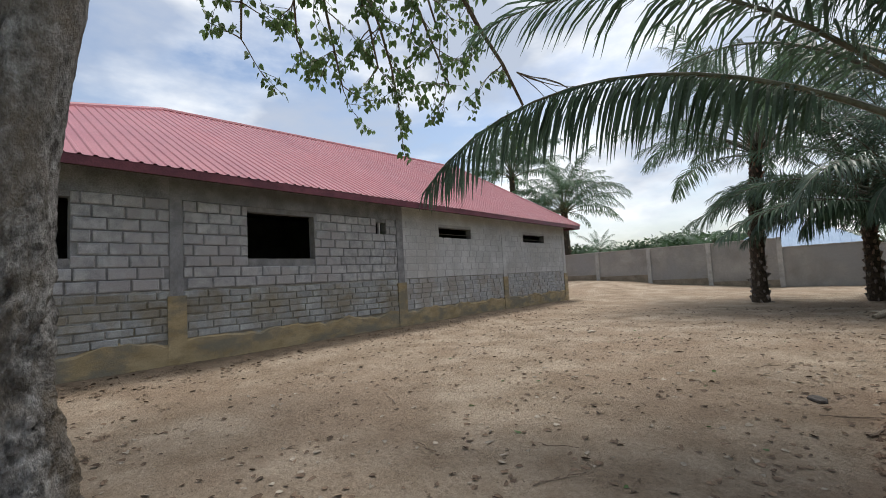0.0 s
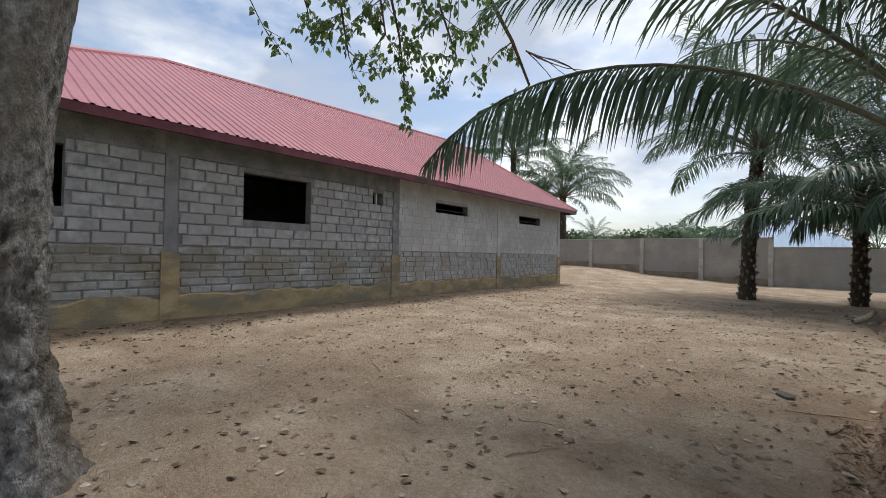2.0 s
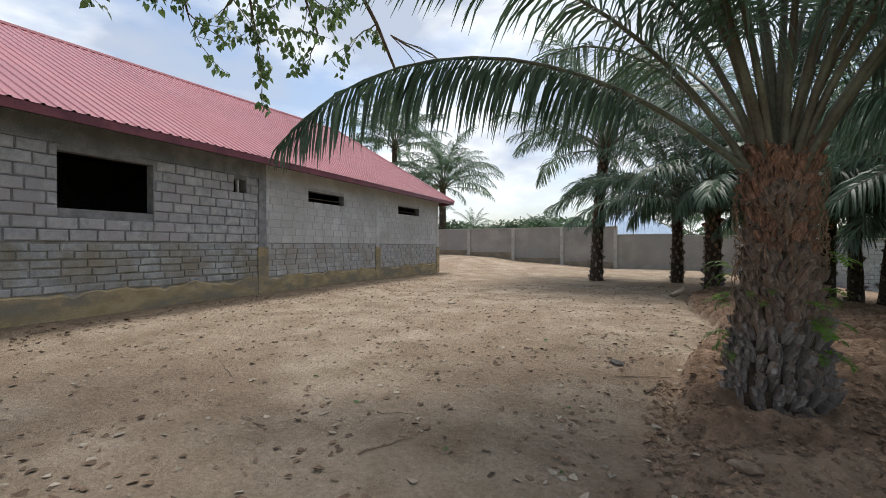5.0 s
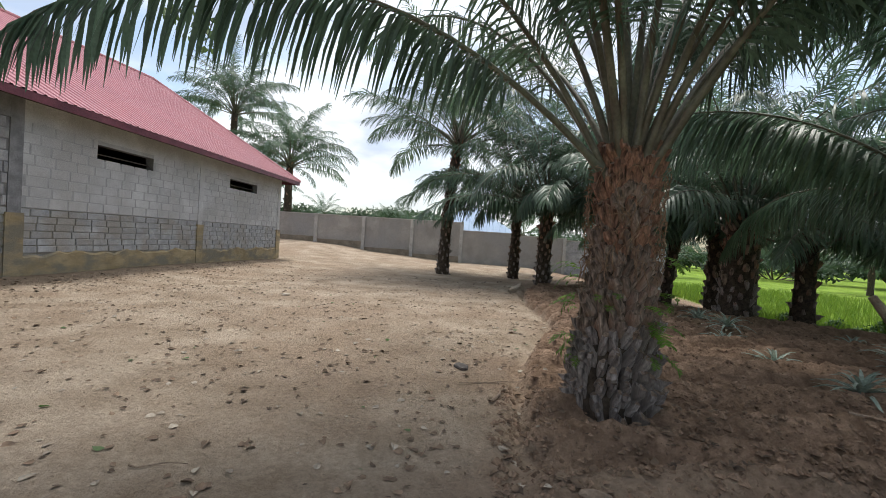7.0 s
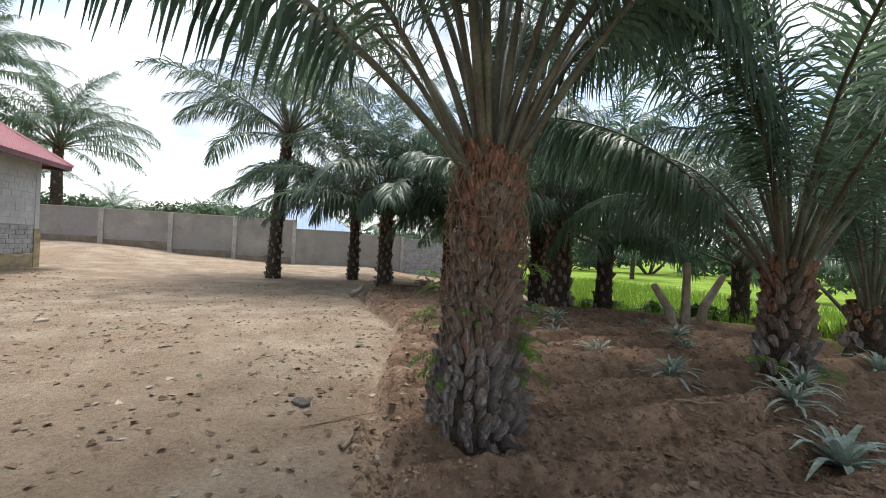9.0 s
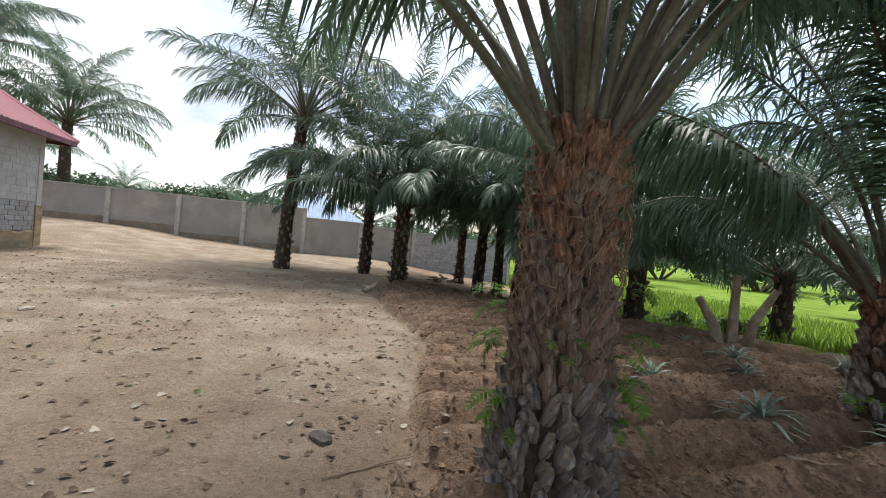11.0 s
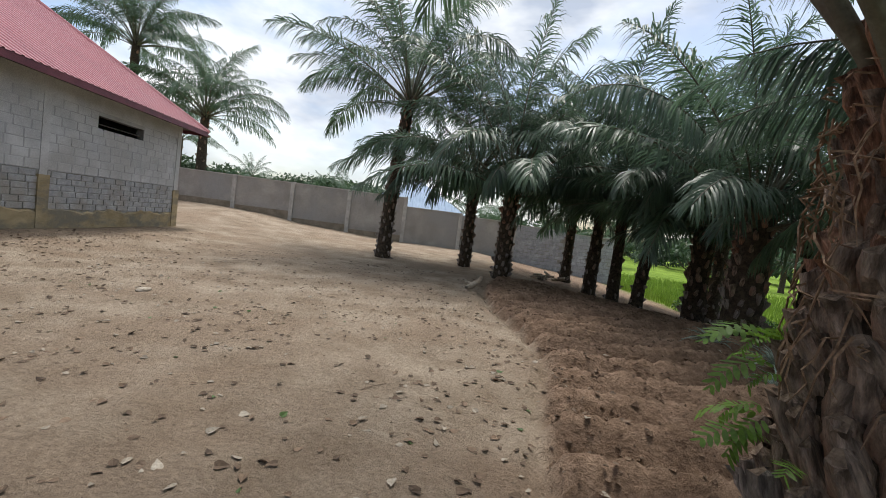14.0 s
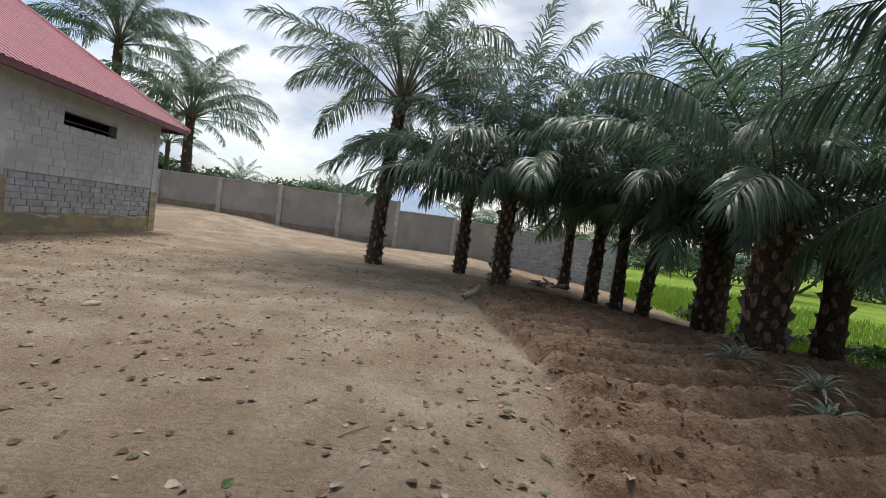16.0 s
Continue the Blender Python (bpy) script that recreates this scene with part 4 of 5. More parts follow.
palm(8.8, 21.0, 3.2, 0.3, 0.24, "tall", 6.0, 0.88, 84, 25, LB, 151, nboot=36, az0=2.6)
FB = "far oil palm with full crown beyond the fence"
palm(-17.6, 36.2, 6.0, 0.40, 0.33, "tall", 6.0, 0.88, 84, 46, FB, 161, nboot=40, az0=0.3)
palm(-22.8, 36.8, 10.2, 0.36, 0.30, "tall", 6.0, 0.88, 84, 44, FB, 171, nboot=20, az0=1.3)
palm(-33.0, 62.0, 7.0, 0.36, 0.30, "tall", 6.0, 0.88, 84, 26, FB, 181, nboot=20, az0=2.3)
for k, (fx, fy, ft) in enumerate(((-34, 88, 4.0), (-22, 96, 3.5), (-8, 92, 4.2), (-13, 70, 1.8), (3.5, 58, 3.0), (12, 80, 4.0), (24, 62, 3.5), (38, 50, 3.0))):
    palm(fx, fy, ft, 0.36, 0.30, "tall", 6.0, 0.88, 84, 21, FB, 190 + k, nboot=10, az0=k * 0.8)


# ---- broad-leaved tree ----
def leaf_faces(vs, fs, p, size, d, up, fold=0.2):
    """One pointed, heart-shaped leaf."""
    d, up = d.normalized(), up.normalized()
    w = d.cross(up)
    if w.length < 0.1:
        w = d.cross(Vector((1, 0.3, 0)))
    w.normalize()
    up = w.cross(d)
    k = len(vs)
    out = ((0.0, 0.0), (-0.06, 0.26), (0.16, 0.44), (0.5, 0.36), (0.8, 0.14), (1.05, 0.0))
    mid = [p + d * size * 0.0, p + d * size * 0.5, p + d * size * 1.05]
    vs += [tuple(m) for m in mid]
    for sg in (-1, 1):
        b = len(vs)
        for a, h in out[1:-1]:
            vs.append(tuple(p + d * a * size + w * sg * h * size * 0.86 + up * fold * h * size))
        fs += [(k, b, b + 1, k + 1), (k + 1, b + 1, b + 2), (k + 1, b + 2, b + 3, k + 2)]


def grow(p, d, L, r, depth, rnd, wood, leaves, size, spread=0.7, sag=0.1, kids=3):
    """A limb that forks; its last twigs carry leaves."""
    n = 5
    pts = [p]
    for i in range(n):
        d = (d + Vector((rnd.uniform(-.2, .2), rnd.uniform(-.2, .2), rnd.uniform(-.2, .2) - sag))).normalized()
        pts.append(pts[-1] + d * L / n)
    v, f = tube(pts, [r * (1 - 0.5 * i / n) for i in range(n + 1)], 6 if r > 0.02 else 4)
    k = len(wood[0])
    wood[0].extend(v)
    wood[1].extend(tuple(i + k for i in g) for g in f)
    if depth == 0 or r < 0.012:
        for i in range(2, n + 1):
            for _ in range(2):
                o = Vector((rnd.uniform(-1, 1), rnd.uniform(-1, 1), rnd.uniform(-0.9, 0.2))).normalized()
                q = pts[i] + o * size * rnd.uniform(0.3, 0.7)
                leaf_faces(*leaves, q, size * rnd.uniform(0.7, 1.25), Vector((o.x * 0.6, o.y * 0.6, -0.75)), Vector((rnd.uniform(-1, 1), rnd.uniform(-1, 1), 0.4)))
    if depth > 0:
        for c in range(kids):
            i = rnd.randint(2, n)
            dd = (d + Vector((rnd.uniform(-1, 1), rnd.uniform(-1, 1), rnd.uniform(-.7, .5))) * spread).normalized()
            grow(pts[i], dd, L * rnd.uniform(0.5, 0.75), r * 0.52, depth - 1, rnd, wood, leaves, size, spread, sag, kids)


def trunk_shape(path, radii, lobes, seed, n=84, rings=150):
    """A fluted trunk with a flare of roots at its foot."""
    rnd = random.Random(seed)
    ph = [rnd.uniform(0, 6.28) for _ in range(4)]
    vs, fs = [], []
    m = len(path) - 1
    for i in range(rings + 1):
        q = (i / rings) ** 1.5
        f = q * m
        a = min(int(f), m - 1)
        p = Vector(path[a]).lerp(Vector(path[a + 1]), f - a)
        r = radii[a] + (radii[a + 1] - radii[a]) * (f - a)
        h = max(0.0, p.z)
        foot = math.exp(-h * 2.6)
        for k in range(n):
            t = 2 * math.pi * k / n
            rr = r * (1 + 0.26 * foot * math.cos(lobes * t + ph[0]) + 0.05 * math.sin(3 * t + ph[1] + h) + 0.03 * math.sin(7 * t + ph[2] + 2.3 * h) * (1 + foot))
            rr += 0.5 * r * foot ** 1.8 * (0.6 + 0.4 * math.cos((lobes + 1) * t + ph[3])) + rnd.uniform(-0.006, 0.006)
            low = 1.0 if h < 1.6 else max(0.15, 1 - (h - 1.6) * 2)
            rr += low * (0.065 * noise.noise(Vector((math.cos(t) * 2, math.sin(t) * 2, h * 2.6 + seed))) + 0.035 * noise.noise(Vector((math.cos(t) * 5, math.sin(t) * 5, h * 9 + seed))) + 0.030 * abs(noise.noise(Vector((math.cos(t) * 9, math.sin(t) * 9, h * 22 + seed)))) - 0.05 * max(0.0, 0.12 - abs(noise.noise(Vector((math.cos(t) * 3, math.sin(t) * 3, h * 5 + 2 * seed))))) * 4)
            vs.append(p + Vector((math.cos(t) * rr, math.sin(t) * rr, 0)))
    for i in range(rings):
        for k in range(n):
            fs.append((i * n + k, i * n + (k + 1) % n, (i + 1) * n + (k + 1) % n, (i + 1) * n + k))
    return vs, fs


def build_tree():
    tx, ty = -6.36, 1.94
    tree = tagged(empty("broadleaf_tree", pose(tx, ty, 0)), "grey twin-trunk tree with lichen bark and hanging green leaves", "tree")
    v, f = trunk_shape([(-0.05, -0.42, -0.15), (-0.02, -0.44, 1.2), (-0.03, -0.42, 2.6), (-0.1, -0.38, 4.4), (-0.3, -0.3, 7.5)], [0.42, 0.335, 0.285, 0.25, 0.16], 4, 2)
    obj("trunk", v, f, M_BARK, tree, smooth=True)
    v, f = trunk_shape([(0.18, 0.22, -0.15), (0.09, 0.14, 1.2), (0.08, 0.18, 2.5), (0.15, 0.42, 4.4), (0.6, 1.5, 7.2)], [0.32, 0.25, 0.245, 0.22, 0.13], 3, 5)
    obj("trunk", v, f, M_BARK, tree, smooth=True)
    rnd = random.Random(17)
    wood, leaves = ([], []), ([], [])
    for base, tip, r in HANGING:
        b, t = Vector(base) - Vector((tx, ty, 0)), Vector(tip) - Vector((tx, ty, 0))
        n = 9
        pts = [b.lerp(t, i / n) + Vector((0, 0, 0.5 * math.sin(math.pi * i / n))) + Vector((rnd.uniform(-.06, .06), rnd.uniform(-.06, .06), rnd.uniform(-.06, .06))) for i in range(n + 1)]
        vv, ff = tube(pts, [r * (1 - 0.7 * i / n) for i in range(n + 1)], 6)
        k = len(wood[0])
        wood[0].extend(vv)
        wood[1].extend(tuple(i + k for i in g) for g in ff)
        for i in range(4, n + 1):
            for _ in range(2):
                grow(pts[i], (t - b).normalized() * 0.4 + Vector((rnd.uniform(-1, 1), rnd.uniform(-1, 1), rnd.uniform(-0.9, 0.3))), rnd.uniform(0.4, 0.75), 0.011, 1, rnd, wood, leaves, 0.095, 0.95, 0.0, 3)
    for k in range(7):
        a = k * 0.9 + 2.2
        grow(Vector((-0.25, -0.2, 6.2 + 0.2 * k)), Vector((math.cos(a), math.sin(a), 0.7)), 2.6, 0.09, 3, rnd, wood, leaves, 0.14, 0.75, 0.02, 3)
    for fork in range(5):
        p = Vector((-5.5, 7.7, 4.75)) - Vector((tx, ty, 0))
        d = Vector((0.62 + rnd.uniform(-.2, .2), 0.65 + rnd.uniform(-.25, .25), -0.5 + rnd.uniform(-.3, .35)))
        pts = [p]
        for i in range(7):
            d = (d + Vector((rnd.uniform(-.25, .25), rnd.uniform(-.25, .25), rnd.uniform(-.2, .2)))).normalized()
            pts.append(pts[-1] + d * 0.24)
        vv, ff = tube(pts, [0.011 - 0.0012 * i for i in range(8)], 4)
        k = len(wood[0])
        wood[0].extend(vv)
        wood[1].extend(tuple(i + k for i in g) for g in ff)
    tagged(obj("branchwork", *wood, M_TWIG, tree), kind="stuff")
    tagged(obj("crown", *leaves, M_LEAF, tree, "loose green heart-shaped leaves"), kind="stuff")
    v, f = tube([(-0.02, -0.90, -0.1), (-0.05, -0.95, 0.14), (-0.03, -1.0, 0.30)], [0.035, 0.03, 0.022], 7)
    obj("cut_shoot", v, f, M_STICK, tree)


def sapling(x, y):
    rnd = random.Random(12)
    root = tagged(empty("sapling", pose(x, y, hz(x, y))), "thin sapling with few yellow-green leaves beside the tree", "plant")
    path = [Vector((0.02 * math.sin(i), 0.03 * math.cos(1.7 * i), -0.05 + 0.2 * i)) for i in range(6)]
    v, f = tube(path, [0.014 - 0.002 * i for i in range(6)], 6)
    obj("stem", v, f, M_TWIG, root)
    for k in range(11):
        vs, fs = [], []
        a = k * 2.4
        d = Vector((math.cos(a), math.sin(a), rnd.uniform(-0.3, 0.5)))
        leaf_faces(vs, fs, path[3 + k % 3] + d * 0.04, rnd.uniform(0.09, 0.15), d, Vector((0, 0, 1)))
        obj("leaf", vs, fs, M_FERN, root)


HANGING = [((-5.8, 3.5, 7.2), (-5.7, 8.1, 4.4), 0.075), ((-5.9, 3.5, 7.2), (-8.2, 4.6, 5.2), 0.05), ((-5.9, 3.5, 7.0), (-7.9, 6.1, 4.9), 0.05), ((-5.8, 3.6, 7.1), (-7.3, 6.9, 4.6), 0.05), ((-5.7, 3.6, 7.3), (-7.2, 6.3, 5.0), 0.05),
           ((-5.8, 3.4, 7.2), (-6.6, 7.3, 4.8), 0.05), ((-5.7, 3.5, 7.4), (-6.3, 6.9, 5.4), 0.05), ((-5.9, 3.3, 7.0), (-7.8, 5.3, 5.3), 0.05)]
build_tree()
sapling(-7.16, 1.10)


# ---- pineapples, bushes, clutter ----
def pine_mesh(seed, n, L, dry=False):
    rnd = random.Random(seed)
    vs, fs = [], []
    for k in range(n):
        a = k * 2.39996 + rnd.uniform(-.2, .2)
        q = k / n
        el = radians(80 - 72 * q + rnd.uniform(-8, 8))
        l = L * (0.65 + 0.5 * q) * rnd.uniform(0.8, 1.15)
        h = Vector((math.cos(a), math.sin(a), 0))
        w = Vector((-math.sin(a), math.cos(a), 0))
        p = Vector((0, 0, 0.04))
        k0 = len(vs)
        for j in range(6):
            s = j / 5
            e = el - radians(75) * s * s * rnd.uniform(0.7, 1.1)
            if j:
                p = p + (h * math.cos(e) + Vector((0, 0, math.sin(e)))) * l / 5
            p.z = max(p.z, 0.015)
            ww = 0.024 * (1 - s) ** 0.6 + 0.002
            vs += [tuple(p - w * ww + Vector((0, 0, ww * .5))), tuple(p), tuple(p + w * ww + Vector((0, 0, ww * .5)))]
            if j:
                b = k0 + 3 * j
                fs += [(b - 3, b - 2, b + 1, b), (b - 2, b - 1, b + 2, b + 1)]
    me = bpy.data.meshes.new("leaves")
    me.from_pydata(vs, [], fs)
    me.materials.append(M_PINE_DRY if dry else M_PINE)
    return me


PINES = [pine_mesh(k, 22 + 3 * k, 0.42) for k in range(3)]
PINES_DRY = [pine_mesh(20 + k, 6, 0.5, True) for k in range(2)]


def pineapple(x, y, s, turn):
    root = tagged(empty("pineapple_plant", pose(x, y, hz(x, y) - 0.01, 0, 0, turn)), "pineapple plant with spiky grey-green leaves on tilled soil", "plant", "pineapple plants in the bed")
    linked("leaves", PINES[int(turn) % 3], Matrix.Diagonal((s * 1.25, s * 1.25, s * 1.25, 1)), root)
    d = linked("dry_leaves", PINES_DRY[int(turn) % 2], Matrix.Rotation(radians(65), 4, "Z") @ Matrix.Diagonal((s * 1.2, s * 1.2, s * 0.25, 1)), root)


for x, y, s, turn in ((1.95, 7.8, 0.95, 10), (1.86, 6.0, 1.25, 47), (2.65, 6.9, 0.95, 88), (2.5, 11.25, 0.95, 130), (2.2, 9.5, 1.0, 171), (4.3, 10.0, 0.95, 215), (4.05, 9.6, 0.85, 20), (6.2, 8.0, 1.3, 63),
                      (2.25, 10.85, 1.05, 99), (2.8, 12.9, 1.1, 144), (6.3, 9.6, 1.1, 301), (3.1, 7.1, 0.8, 30), (5.0, 8.6, 0.8, 77), (4.9, 11.5, 0.9, 250), (2.9, 5.2, 1.0, 310)):
    pineapple(x, y, s, turn)


def clump(name, x, y, z, w, h, n, size, material, label, category, seed, twigs=True):
    """A bush or far tree: stems and a ragged mass of small leaves in several lobes."""
    rnd = random.Random(seed)
    root = tagged(empty(name, pose(x, y, z)), label, category)
    vs, fs = [], []
    lobes = [(Vector((rnd.uniform(-.6, .6) * w, rnd.uniform(-.6, .6) * w, rnd.uniform(0.3, 0.85) * h)), rnd.uniform(0.3, 0.55)) for _ in range(7)]
    for k in range(n):
        c, r = lobes[rnd.randrange(7)]
        o = Vector((rnd.gauss(0, 1), rnd.gauss(0, 1), rnd.gauss(0, 1))).normalized() * rnd.uniform(0.4, 1.0)
        p = c + Vector((o.x * r * w, o.y * r * w, o.z * r * h * 0.6))
        p.z = max(p.z, 0.05)
        s = size * rnd.uniform(0.6, 1.4)
        d = (o + Vector((rnd.uniform(-1, 1), rnd.uniform(-1, 1), rnd.uniform(-1, .4)))).normalized()
        u = d.cross(Vector((rnd.uniform(-1, 1), rnd.uniform(-1, 1), 1))).normalized()
        b = len(vs)
        vs += [tuple(p - d * s * .5), tuple(p + u * s * .3), tuple(p + d * s * .6), tuple(p - u * s * .3)]
        fs.append((b, b + 1, b + 2, b + 3))
    tagged(obj("crown", vs, fs, material, root), kind="stuff")
    wv, wf = [], []
    for c, r in lobes:
        v, f = tube([(0, 0, -0.1), c * 0.5 + Vector((0, 0, -0.1 * h)), c], [0.03 * h, 0.02 * h, 0.008 * h], 5)
        k = len(wv)
        wv += v
        wf += [tuple(i + k for i in g) for g in f]
    obj("stems", wv, wf, M_TWIG, root)


rb = random.Random(77)
for k in range(11):
    x, y = rb.uniform(9.5, 15), rb.uniform(6, 24)
    clump("bush", x, y, hz(x, y) - 0.05, rb.uniform(0.6, 1.0), rb.uniform(0.5, 1.0), 900, 0.11, M_BUSH, "leafy green bush at the edge of the meadow", "bush", 300 + k)
for k in range(34):
    a = radians(22 + 118 * k / 33 + rb.uniform(-2, 2))
    d = rb.uniform(80, 125)
    x, y = -2 + d * math.cos(a), 6 + d * math.sin(a)
    clump("far_tree", x, y, hz(x, y) - 0.4, rb.uniform(7, 11), rb.uniform(5, 9.5), 2200, 0.75, M_FARLEAF, "far green tree on the horizon", "tree", 400 + k)
for k in range(10):
    a = radians(-38 + 60 * k / 9)
    d = rb.uniform(42, 60)
    x, y = -2 + d * math.cos(a), 6 + d * math.sin(a)
    clump("far_tree", x, y, hz(x, y) - 0.4, rb.uniform(5, 8), rb.uniform(5, 8), 2200, 0.6, M_FARLEAF, "green tree across the meadow", "tree", 460 + k)


def scatter(name, n, area, make, material, label, category, seed, keep=None):
    rnd = random.Random(seed)
    vs, fs = [], []
    tries = 0
    while tries < n:
        tries += 1
        x, y = rnd.uniform(area[0], area[1]), rnd.uniform(area[2], area[3])
        if keep and not keep(x, y, rnd):
            continue
        make(vs, fs, x, y, hz(x, y), rnd)
    return tagged(obj(name, vs, fs, material), label, category, kind="stuff")


def dead_leaf(vs, fs, x, y, z, rnd):
    s = rnd.uniform(0.03, 0.085)
    a = rnd.uniform(0, 6.28)
    d = Vector((math.cos(a), math.sin(a), rnd.uniform(-.08, .2)))
    leaf_faces(vs, fs, Vector((x, y, z + 0.008)), s, d, Vector((rnd.uniform(-.4, .4), rnd.uniform(-.4, .4), 1)), rnd.uniform(-0.3, 0.5))


def clod(vs, fs, x, y, z, rnd):
    s = rnd.uniform(0.008, 0.032) * (1.6 if rnd.random() < 0.08 else 1)
    k = len(vs)
    for a in ((1, 0, 0), (0, 1, 0), (-1, 0, 0), (0, -1, 0), (0, 0, 1), (0, 0, -1)):
        vs.append((x + a[0] * s * rnd.uniform(.6, 1.3), y + a[1] * s * rnd.uniform(.6, 1.3), z - 0.02 * s + a[2] * s * rnd.uniform(.5, 1.0)))
    for i in range(4):
        fs.append((k + i, k + (i + 1) % 4, k + 4))
        fs.append((k + (i + 1) % 4, k + i, k + 5))


def pebble(vs, fs, x, y, z, rnd):
    k = len(vs)
    clod(vs, fs, x, y, z - 0.004, rnd)
    vs[k:] = [(x + (v[0] - x) * 0.6, y + (v[1] - y) * 0.5, z + (v[2] - z) * 0.4) for v in vs[k:]]


def blade(vs, fs, x, y, z, rnd):
    h = rnd.uniform(0.25, 0.6)
    a, b = rnd.uniform(0, 6.28), rnd.uniform(0, 6.28)
    w = 0.02
    k = len(vs)
    c, s = math.cos(a) * w, math.sin(a) * w
    lx, ly = math.cos(b) * h * 0.35, math.sin(b) * h * 0.35
    vs += [(x - c, y - s, z - .02), (x + c, y + s, z - .02), (x + lx * .4 + c * .8, y + ly * .4 + s * .8, z + h * .6), (x + lx * .4 - c * .8, y + ly * .4 - s * .8, z + h * .6), (x + lx, y + ly, z + h)]
    fs += [(k, k + 1, k + 2, k + 3), (k + 3, k + 2, k + 4)]


def ex(y):
    return float(np.interp(y, EDGE_Y, EDGE_X))


yard = lambda x, y, r: x < ex(y) + 0.3 and not (x < -11.3 and y < 23) and r.random() < 0.35 + 0.65 * abs(math.sin(1.7 * x + 0.6 * y) * math.cos(0.9 * y - 0.5 * x))
near_edge = lambda x, y, r: abs(x - ex(y)) < 0.9
bedzone = lambda x, y, r: x > ex(y) + 0.05 and x < 7.6 + 0.1 * (y - 10)
scatter("leaf_litter", 5600, (-11, 0.5, 0.5, 20), dead_leaf, M_DRY, "brown dry leaves strewn over the sandy yard", "fallen leaves", 1, yard)
scatter("leaf_litter", 1100, (-9, 0.5, 1.5, 17), dead_leaf, M_DRY_PALE, "pale dry leaves strewn over the sandy yard", "fallen leaves", 2, yard)
scatter("leaf_litter", 500, (-2.8, 0.5, 3.5, 12), dead_leaf, M_DRY, "brown dry leaves along the edge of the bed", "fallen leaves", 3, near_edge)
scatter("leaf_litter", 160, (-2.8, 2.5, 3.5, 12), dead_leaf, M_DRY_PALE, "pale dry leaves along the edge of the bed", "fallen leaves", 4, near_edge)
scatter("leaf_litter", 900, (-11.4, -10.3, 0.5, 22), dead_leaf, M_DRY, "dry leaves heaped along the wall's foot", "fallen leaves", 5)
scatter("leaf_litter", 60, (-8, -1.0, 4, 14), dead_leaf, M_LEAF, "fallen leaves still green on the sandy yard", "fallen leaves", 15, yard)
scatter("soil_clods", 11000, (-2.2, 5.5, 4.6, 18.5), clod, M_CLOD, "crumbled brown clods on the tilled ridges", "soil", 6, bedzone)
mound = lambda x, y, r: x > ex(y) - 0.2 and math.hypot(x + 0.82, y - 7.16) > 0.5
scatter("soil_clods", 5500, (-2.0, 2.8, 4.6, 7.6), clod, M_CLOD, "crumbled dark clods heaped round the palm's foot", "soil", 16, mound)
scatter("leaf_litter", 900, (-2.0, 2.8, 4.6, 7.6), dead_leaf, M_DRY, "brown dry leaf scraps on the heaped soil", "fallen leaves", 17, mound)
scatter("pebbles", 2600, (-8, -0.5, 1.5, 16), pebble, M_STICK, "small crumbs of earth and twig in the yard", "gravel", 7, lambda x, y, r: yard(x, y, r) and r.random() < 0.6)
scatter("meadow_grass", 42000, (7.0, 30, -4, 45), blade, M_GRASS, "bright green meadow grass behind the palms", "grass", 8, lambda x, y, r: x > 8.0 + 0.1 * (y - 10) and (y < 32 or x > 11.5) and r.random() < 1.4 - x / 30)


def stick(x, y, z, az, L, r, material, label, seed, name="stick"):
    rnd = random.Random(seed)
    d = Vector((math.cos(radians(az)), math.sin(radians(az)), 0))
    pts = [Vector((0, 0, 0)) + d * L * i / 6 + Vector((rnd.uniform(-.02, .02), rnd.uniform(-.02, .02), r * 0.7 + rnd.uniform(0, .012))) for i in range(7)]
    v, f = tube(pts, [r * (1 - 0.5 * i / 6) for i in range(7)], 6, 0.12, seed)
    ob = obj(name, v, f, material)
    ob.matrix_basis = Matrix.Translation((x, y, z))
    return tagged(ob, label, "stick")


for k, (x, y, az, L, r) in enumerate(((-1.98, 7.0, 70, 0.5, 0.018), (-2.3, 7.45, 20, 0.7, 0.008), (-3.9, 4.6, 60, 0.5, 0.007), (-4.9, 4.7, 170, 0.4, 0.008), (0.9, 5.9, -40, 0.35, 0.014), (0.35, 6.4, 120, 0.5, 0.010), (-1.0, 5.4, 110, 0.5, 0.010), (1.2, 7.0, -20, 0.45, 0.014), (-4.2, 5.3, 20, 0.35, 0.006), (-2.9, 9.6, 40, 0.3, 0.006), (-6.4, 5.6, 150, 0.6, 0.007))):
    stick(x, y, hz(x, y), az, L, r, M_STICK, "dry brown stick lying on the ground", 60 + k)


def slab(name, x, y, w, h, material, label, seed, category):
    rnd = random.Random(seed)
    bm = bmesh.new()
    bmesh.ops.create_icosphere(bm, subdivisions=2, radius=1)
    for v in bm.verts:
        k = 1 + 0.25 * noise.noise(v.co * 1.7 + Vector((seed, 0, 0)))
        v.co = Vector((v.co.x * w * k, v.co.y * w * 0.6 * k, v.co.z * h * k))
    me = bpy.data.meshes.new(name)
    bm.to_mesh(me)
    bm.free()
    me.materials.append(material)
    ob = new(name, me)
    ob.matrix_basis = pose(x, y, hz(x, y) + h * 0.45, 0, 0, seed * 40)
    return tagged(ob, label, category)


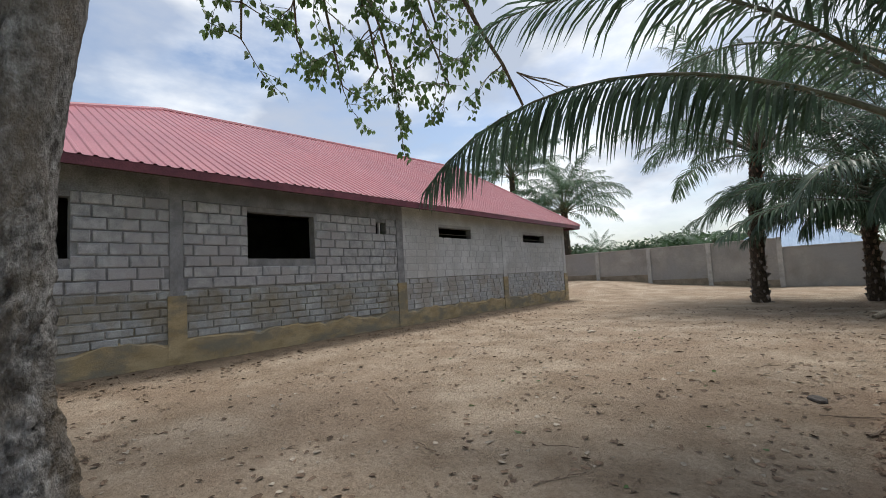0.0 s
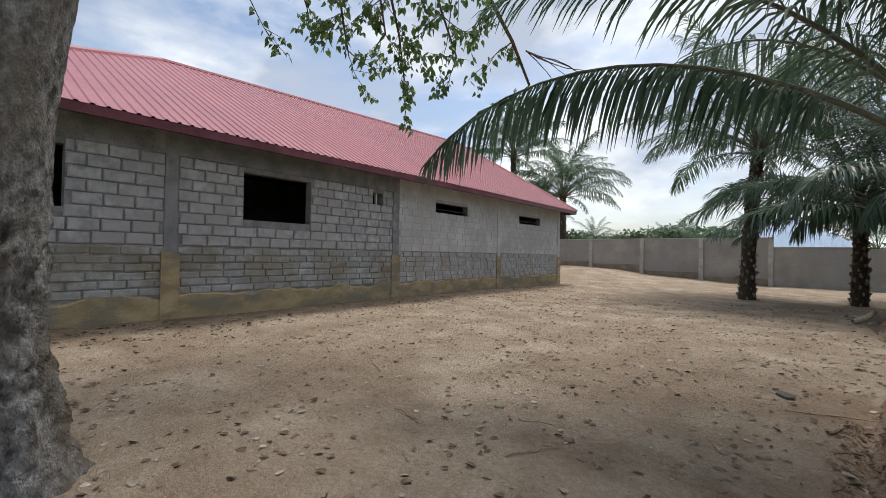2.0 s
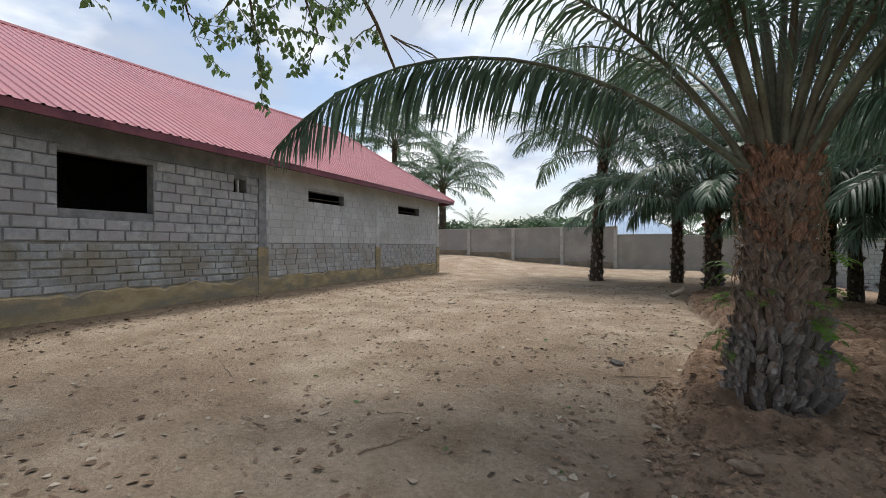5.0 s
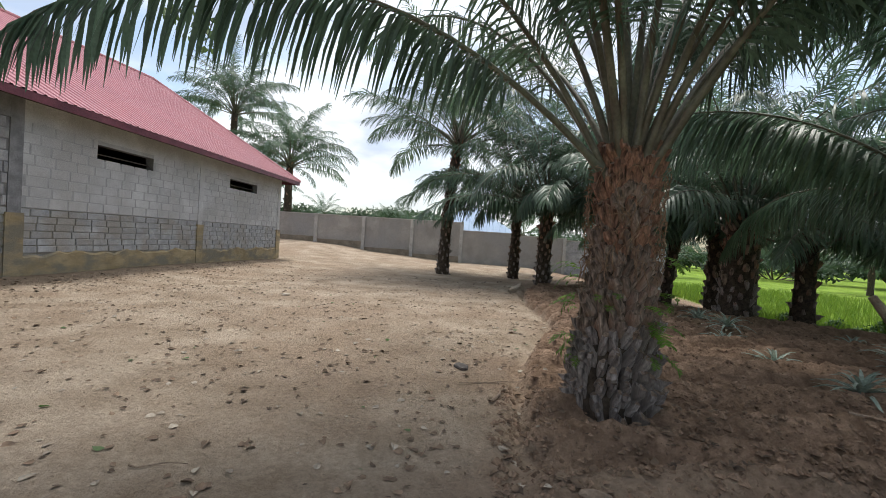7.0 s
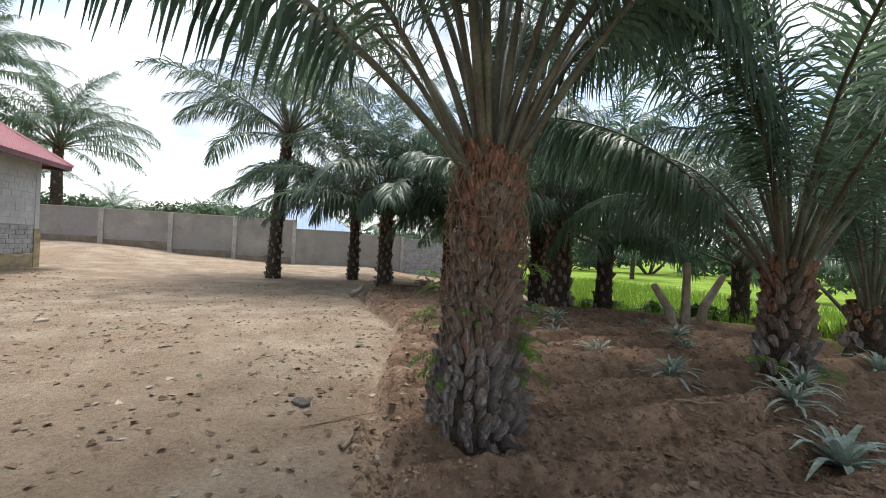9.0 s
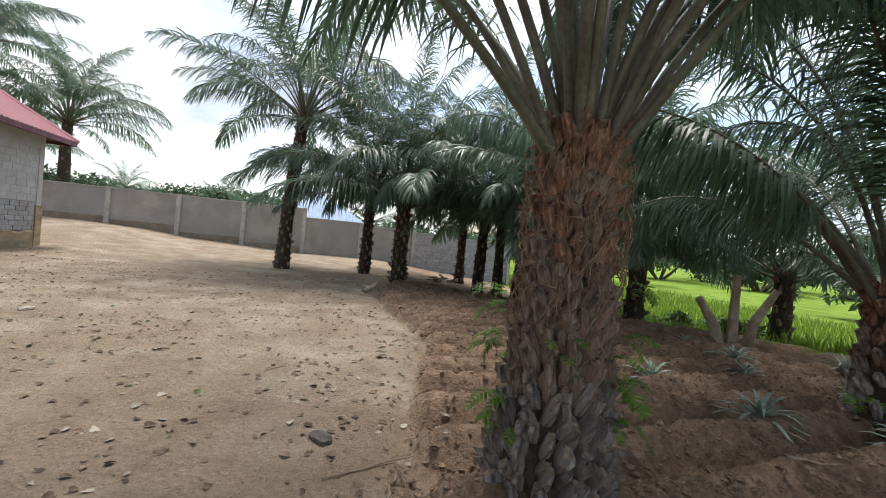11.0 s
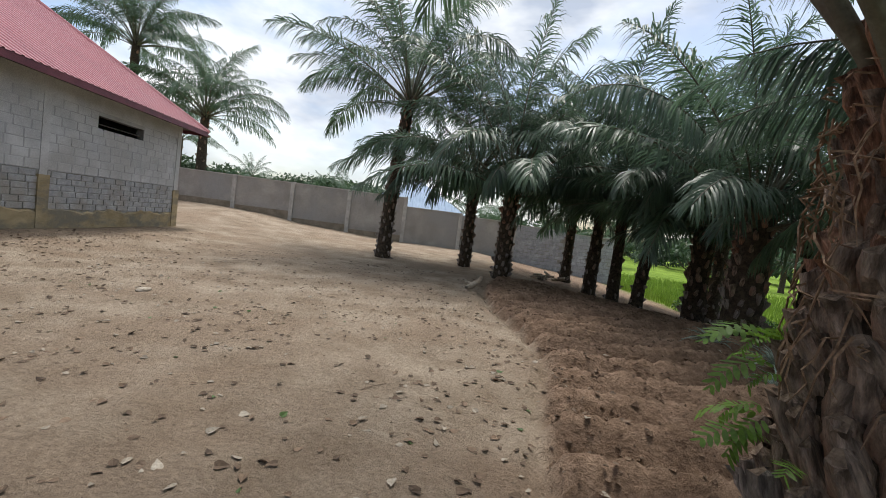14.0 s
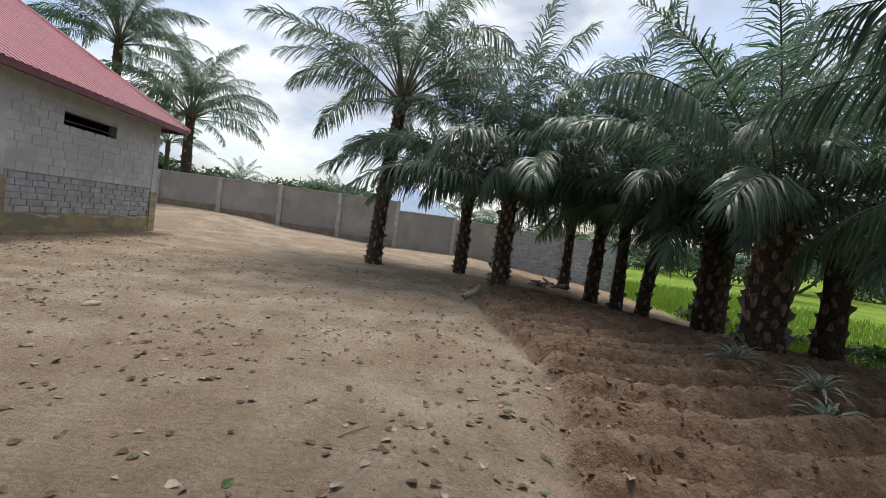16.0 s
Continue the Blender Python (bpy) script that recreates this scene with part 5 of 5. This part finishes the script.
slab("flat_stone", -2.3, 7.98, 0.13, 0.035, M_STONE, "dark flat stone lying among dry leaves", 3, "stone")
slab("flat_stone", -1.4, 5.5, 0.10, 0.04, M_STICK, "brown lump of earth by the palm", 4, "stone")
slab("flat_stone", -6.5, 12.4, 0.12, 0.04, M_DRY_PALE, "pale flat stone near the wall", 6, "stone")


def dry_branch(x, y):
    root = tagged(empty("driftwood_piece", pose(x, y, hz(x, y))), "pale bleached piece of branch lying at the bed's corner", "branch")
    v, f = tube([(-0.2, -0.1, 0.04), (-0.05, 0, 0.1), (0.1, 0.03, 0.2), (0.2, 0.08, 0.34)], [0.06, 0.075, 0.06, 0.03], 8, 0.12, 3)
    obj("stem", v, f, M_PALEWOOD, root)
    v, f = tube([(-0.05, 0, 0.1), (-0.12, 0.12, 0.16), (-0.2, 0.2, 0.14)], [0.05, 0.04, 0.025], 7, 0.12, 4)
    obj("fork", v, f, M_PALEWOOD, root)


dry_branch(-0.95, 16.5)


def stump(x, y):
    root = tagged(empty("forked_stump", pose(x, y, hz(x, y))), "pale bare forked tree stump at the field's edge", "tree stump")
    for k, (dx, dy, h) in enumerate(((-0.75, 0.25, 0.95), (-0.1, -0.05, 1.5), (0.75, -0.3, 1.25))):
        v, f = tube([(dx * 0.35, dy * 0.35, -0.1), (dx * 0.5, dy * 0.5, h * 0.4), (dx, dy, h)], [0.13, 0.10, 0.07], 9, 0.1, k)
        obj("stem", v, f, M_PALEWOOD, root)


stump(6.25, 11.65)


def firewood(x, y):
    root = tagged(empty("rubble_pile", pose(x, y, hz(x, y))), "small pile of broken wood beside a palm", "pile")
    rnd = random.Random(8)
    for k in range(14):
        p = Vector((rnd.uniform(-.5, .5), rnd.uniform(-.3, .3), rnd.uniform(0.05, 0.3)))
        d = Vector((rnd.uniform(-1, 1), rnd.uniform(-1, 1), rnd.uniform(-.2, .2))).normalized() * 0.28
        v, f = tube([p - d, p, p + d], [0.04, 0.045, 0.035], 6, 0.1, k)
        obj("log", v, f, M_PALEWOOD, root)


firewood(2.9, 22.5)
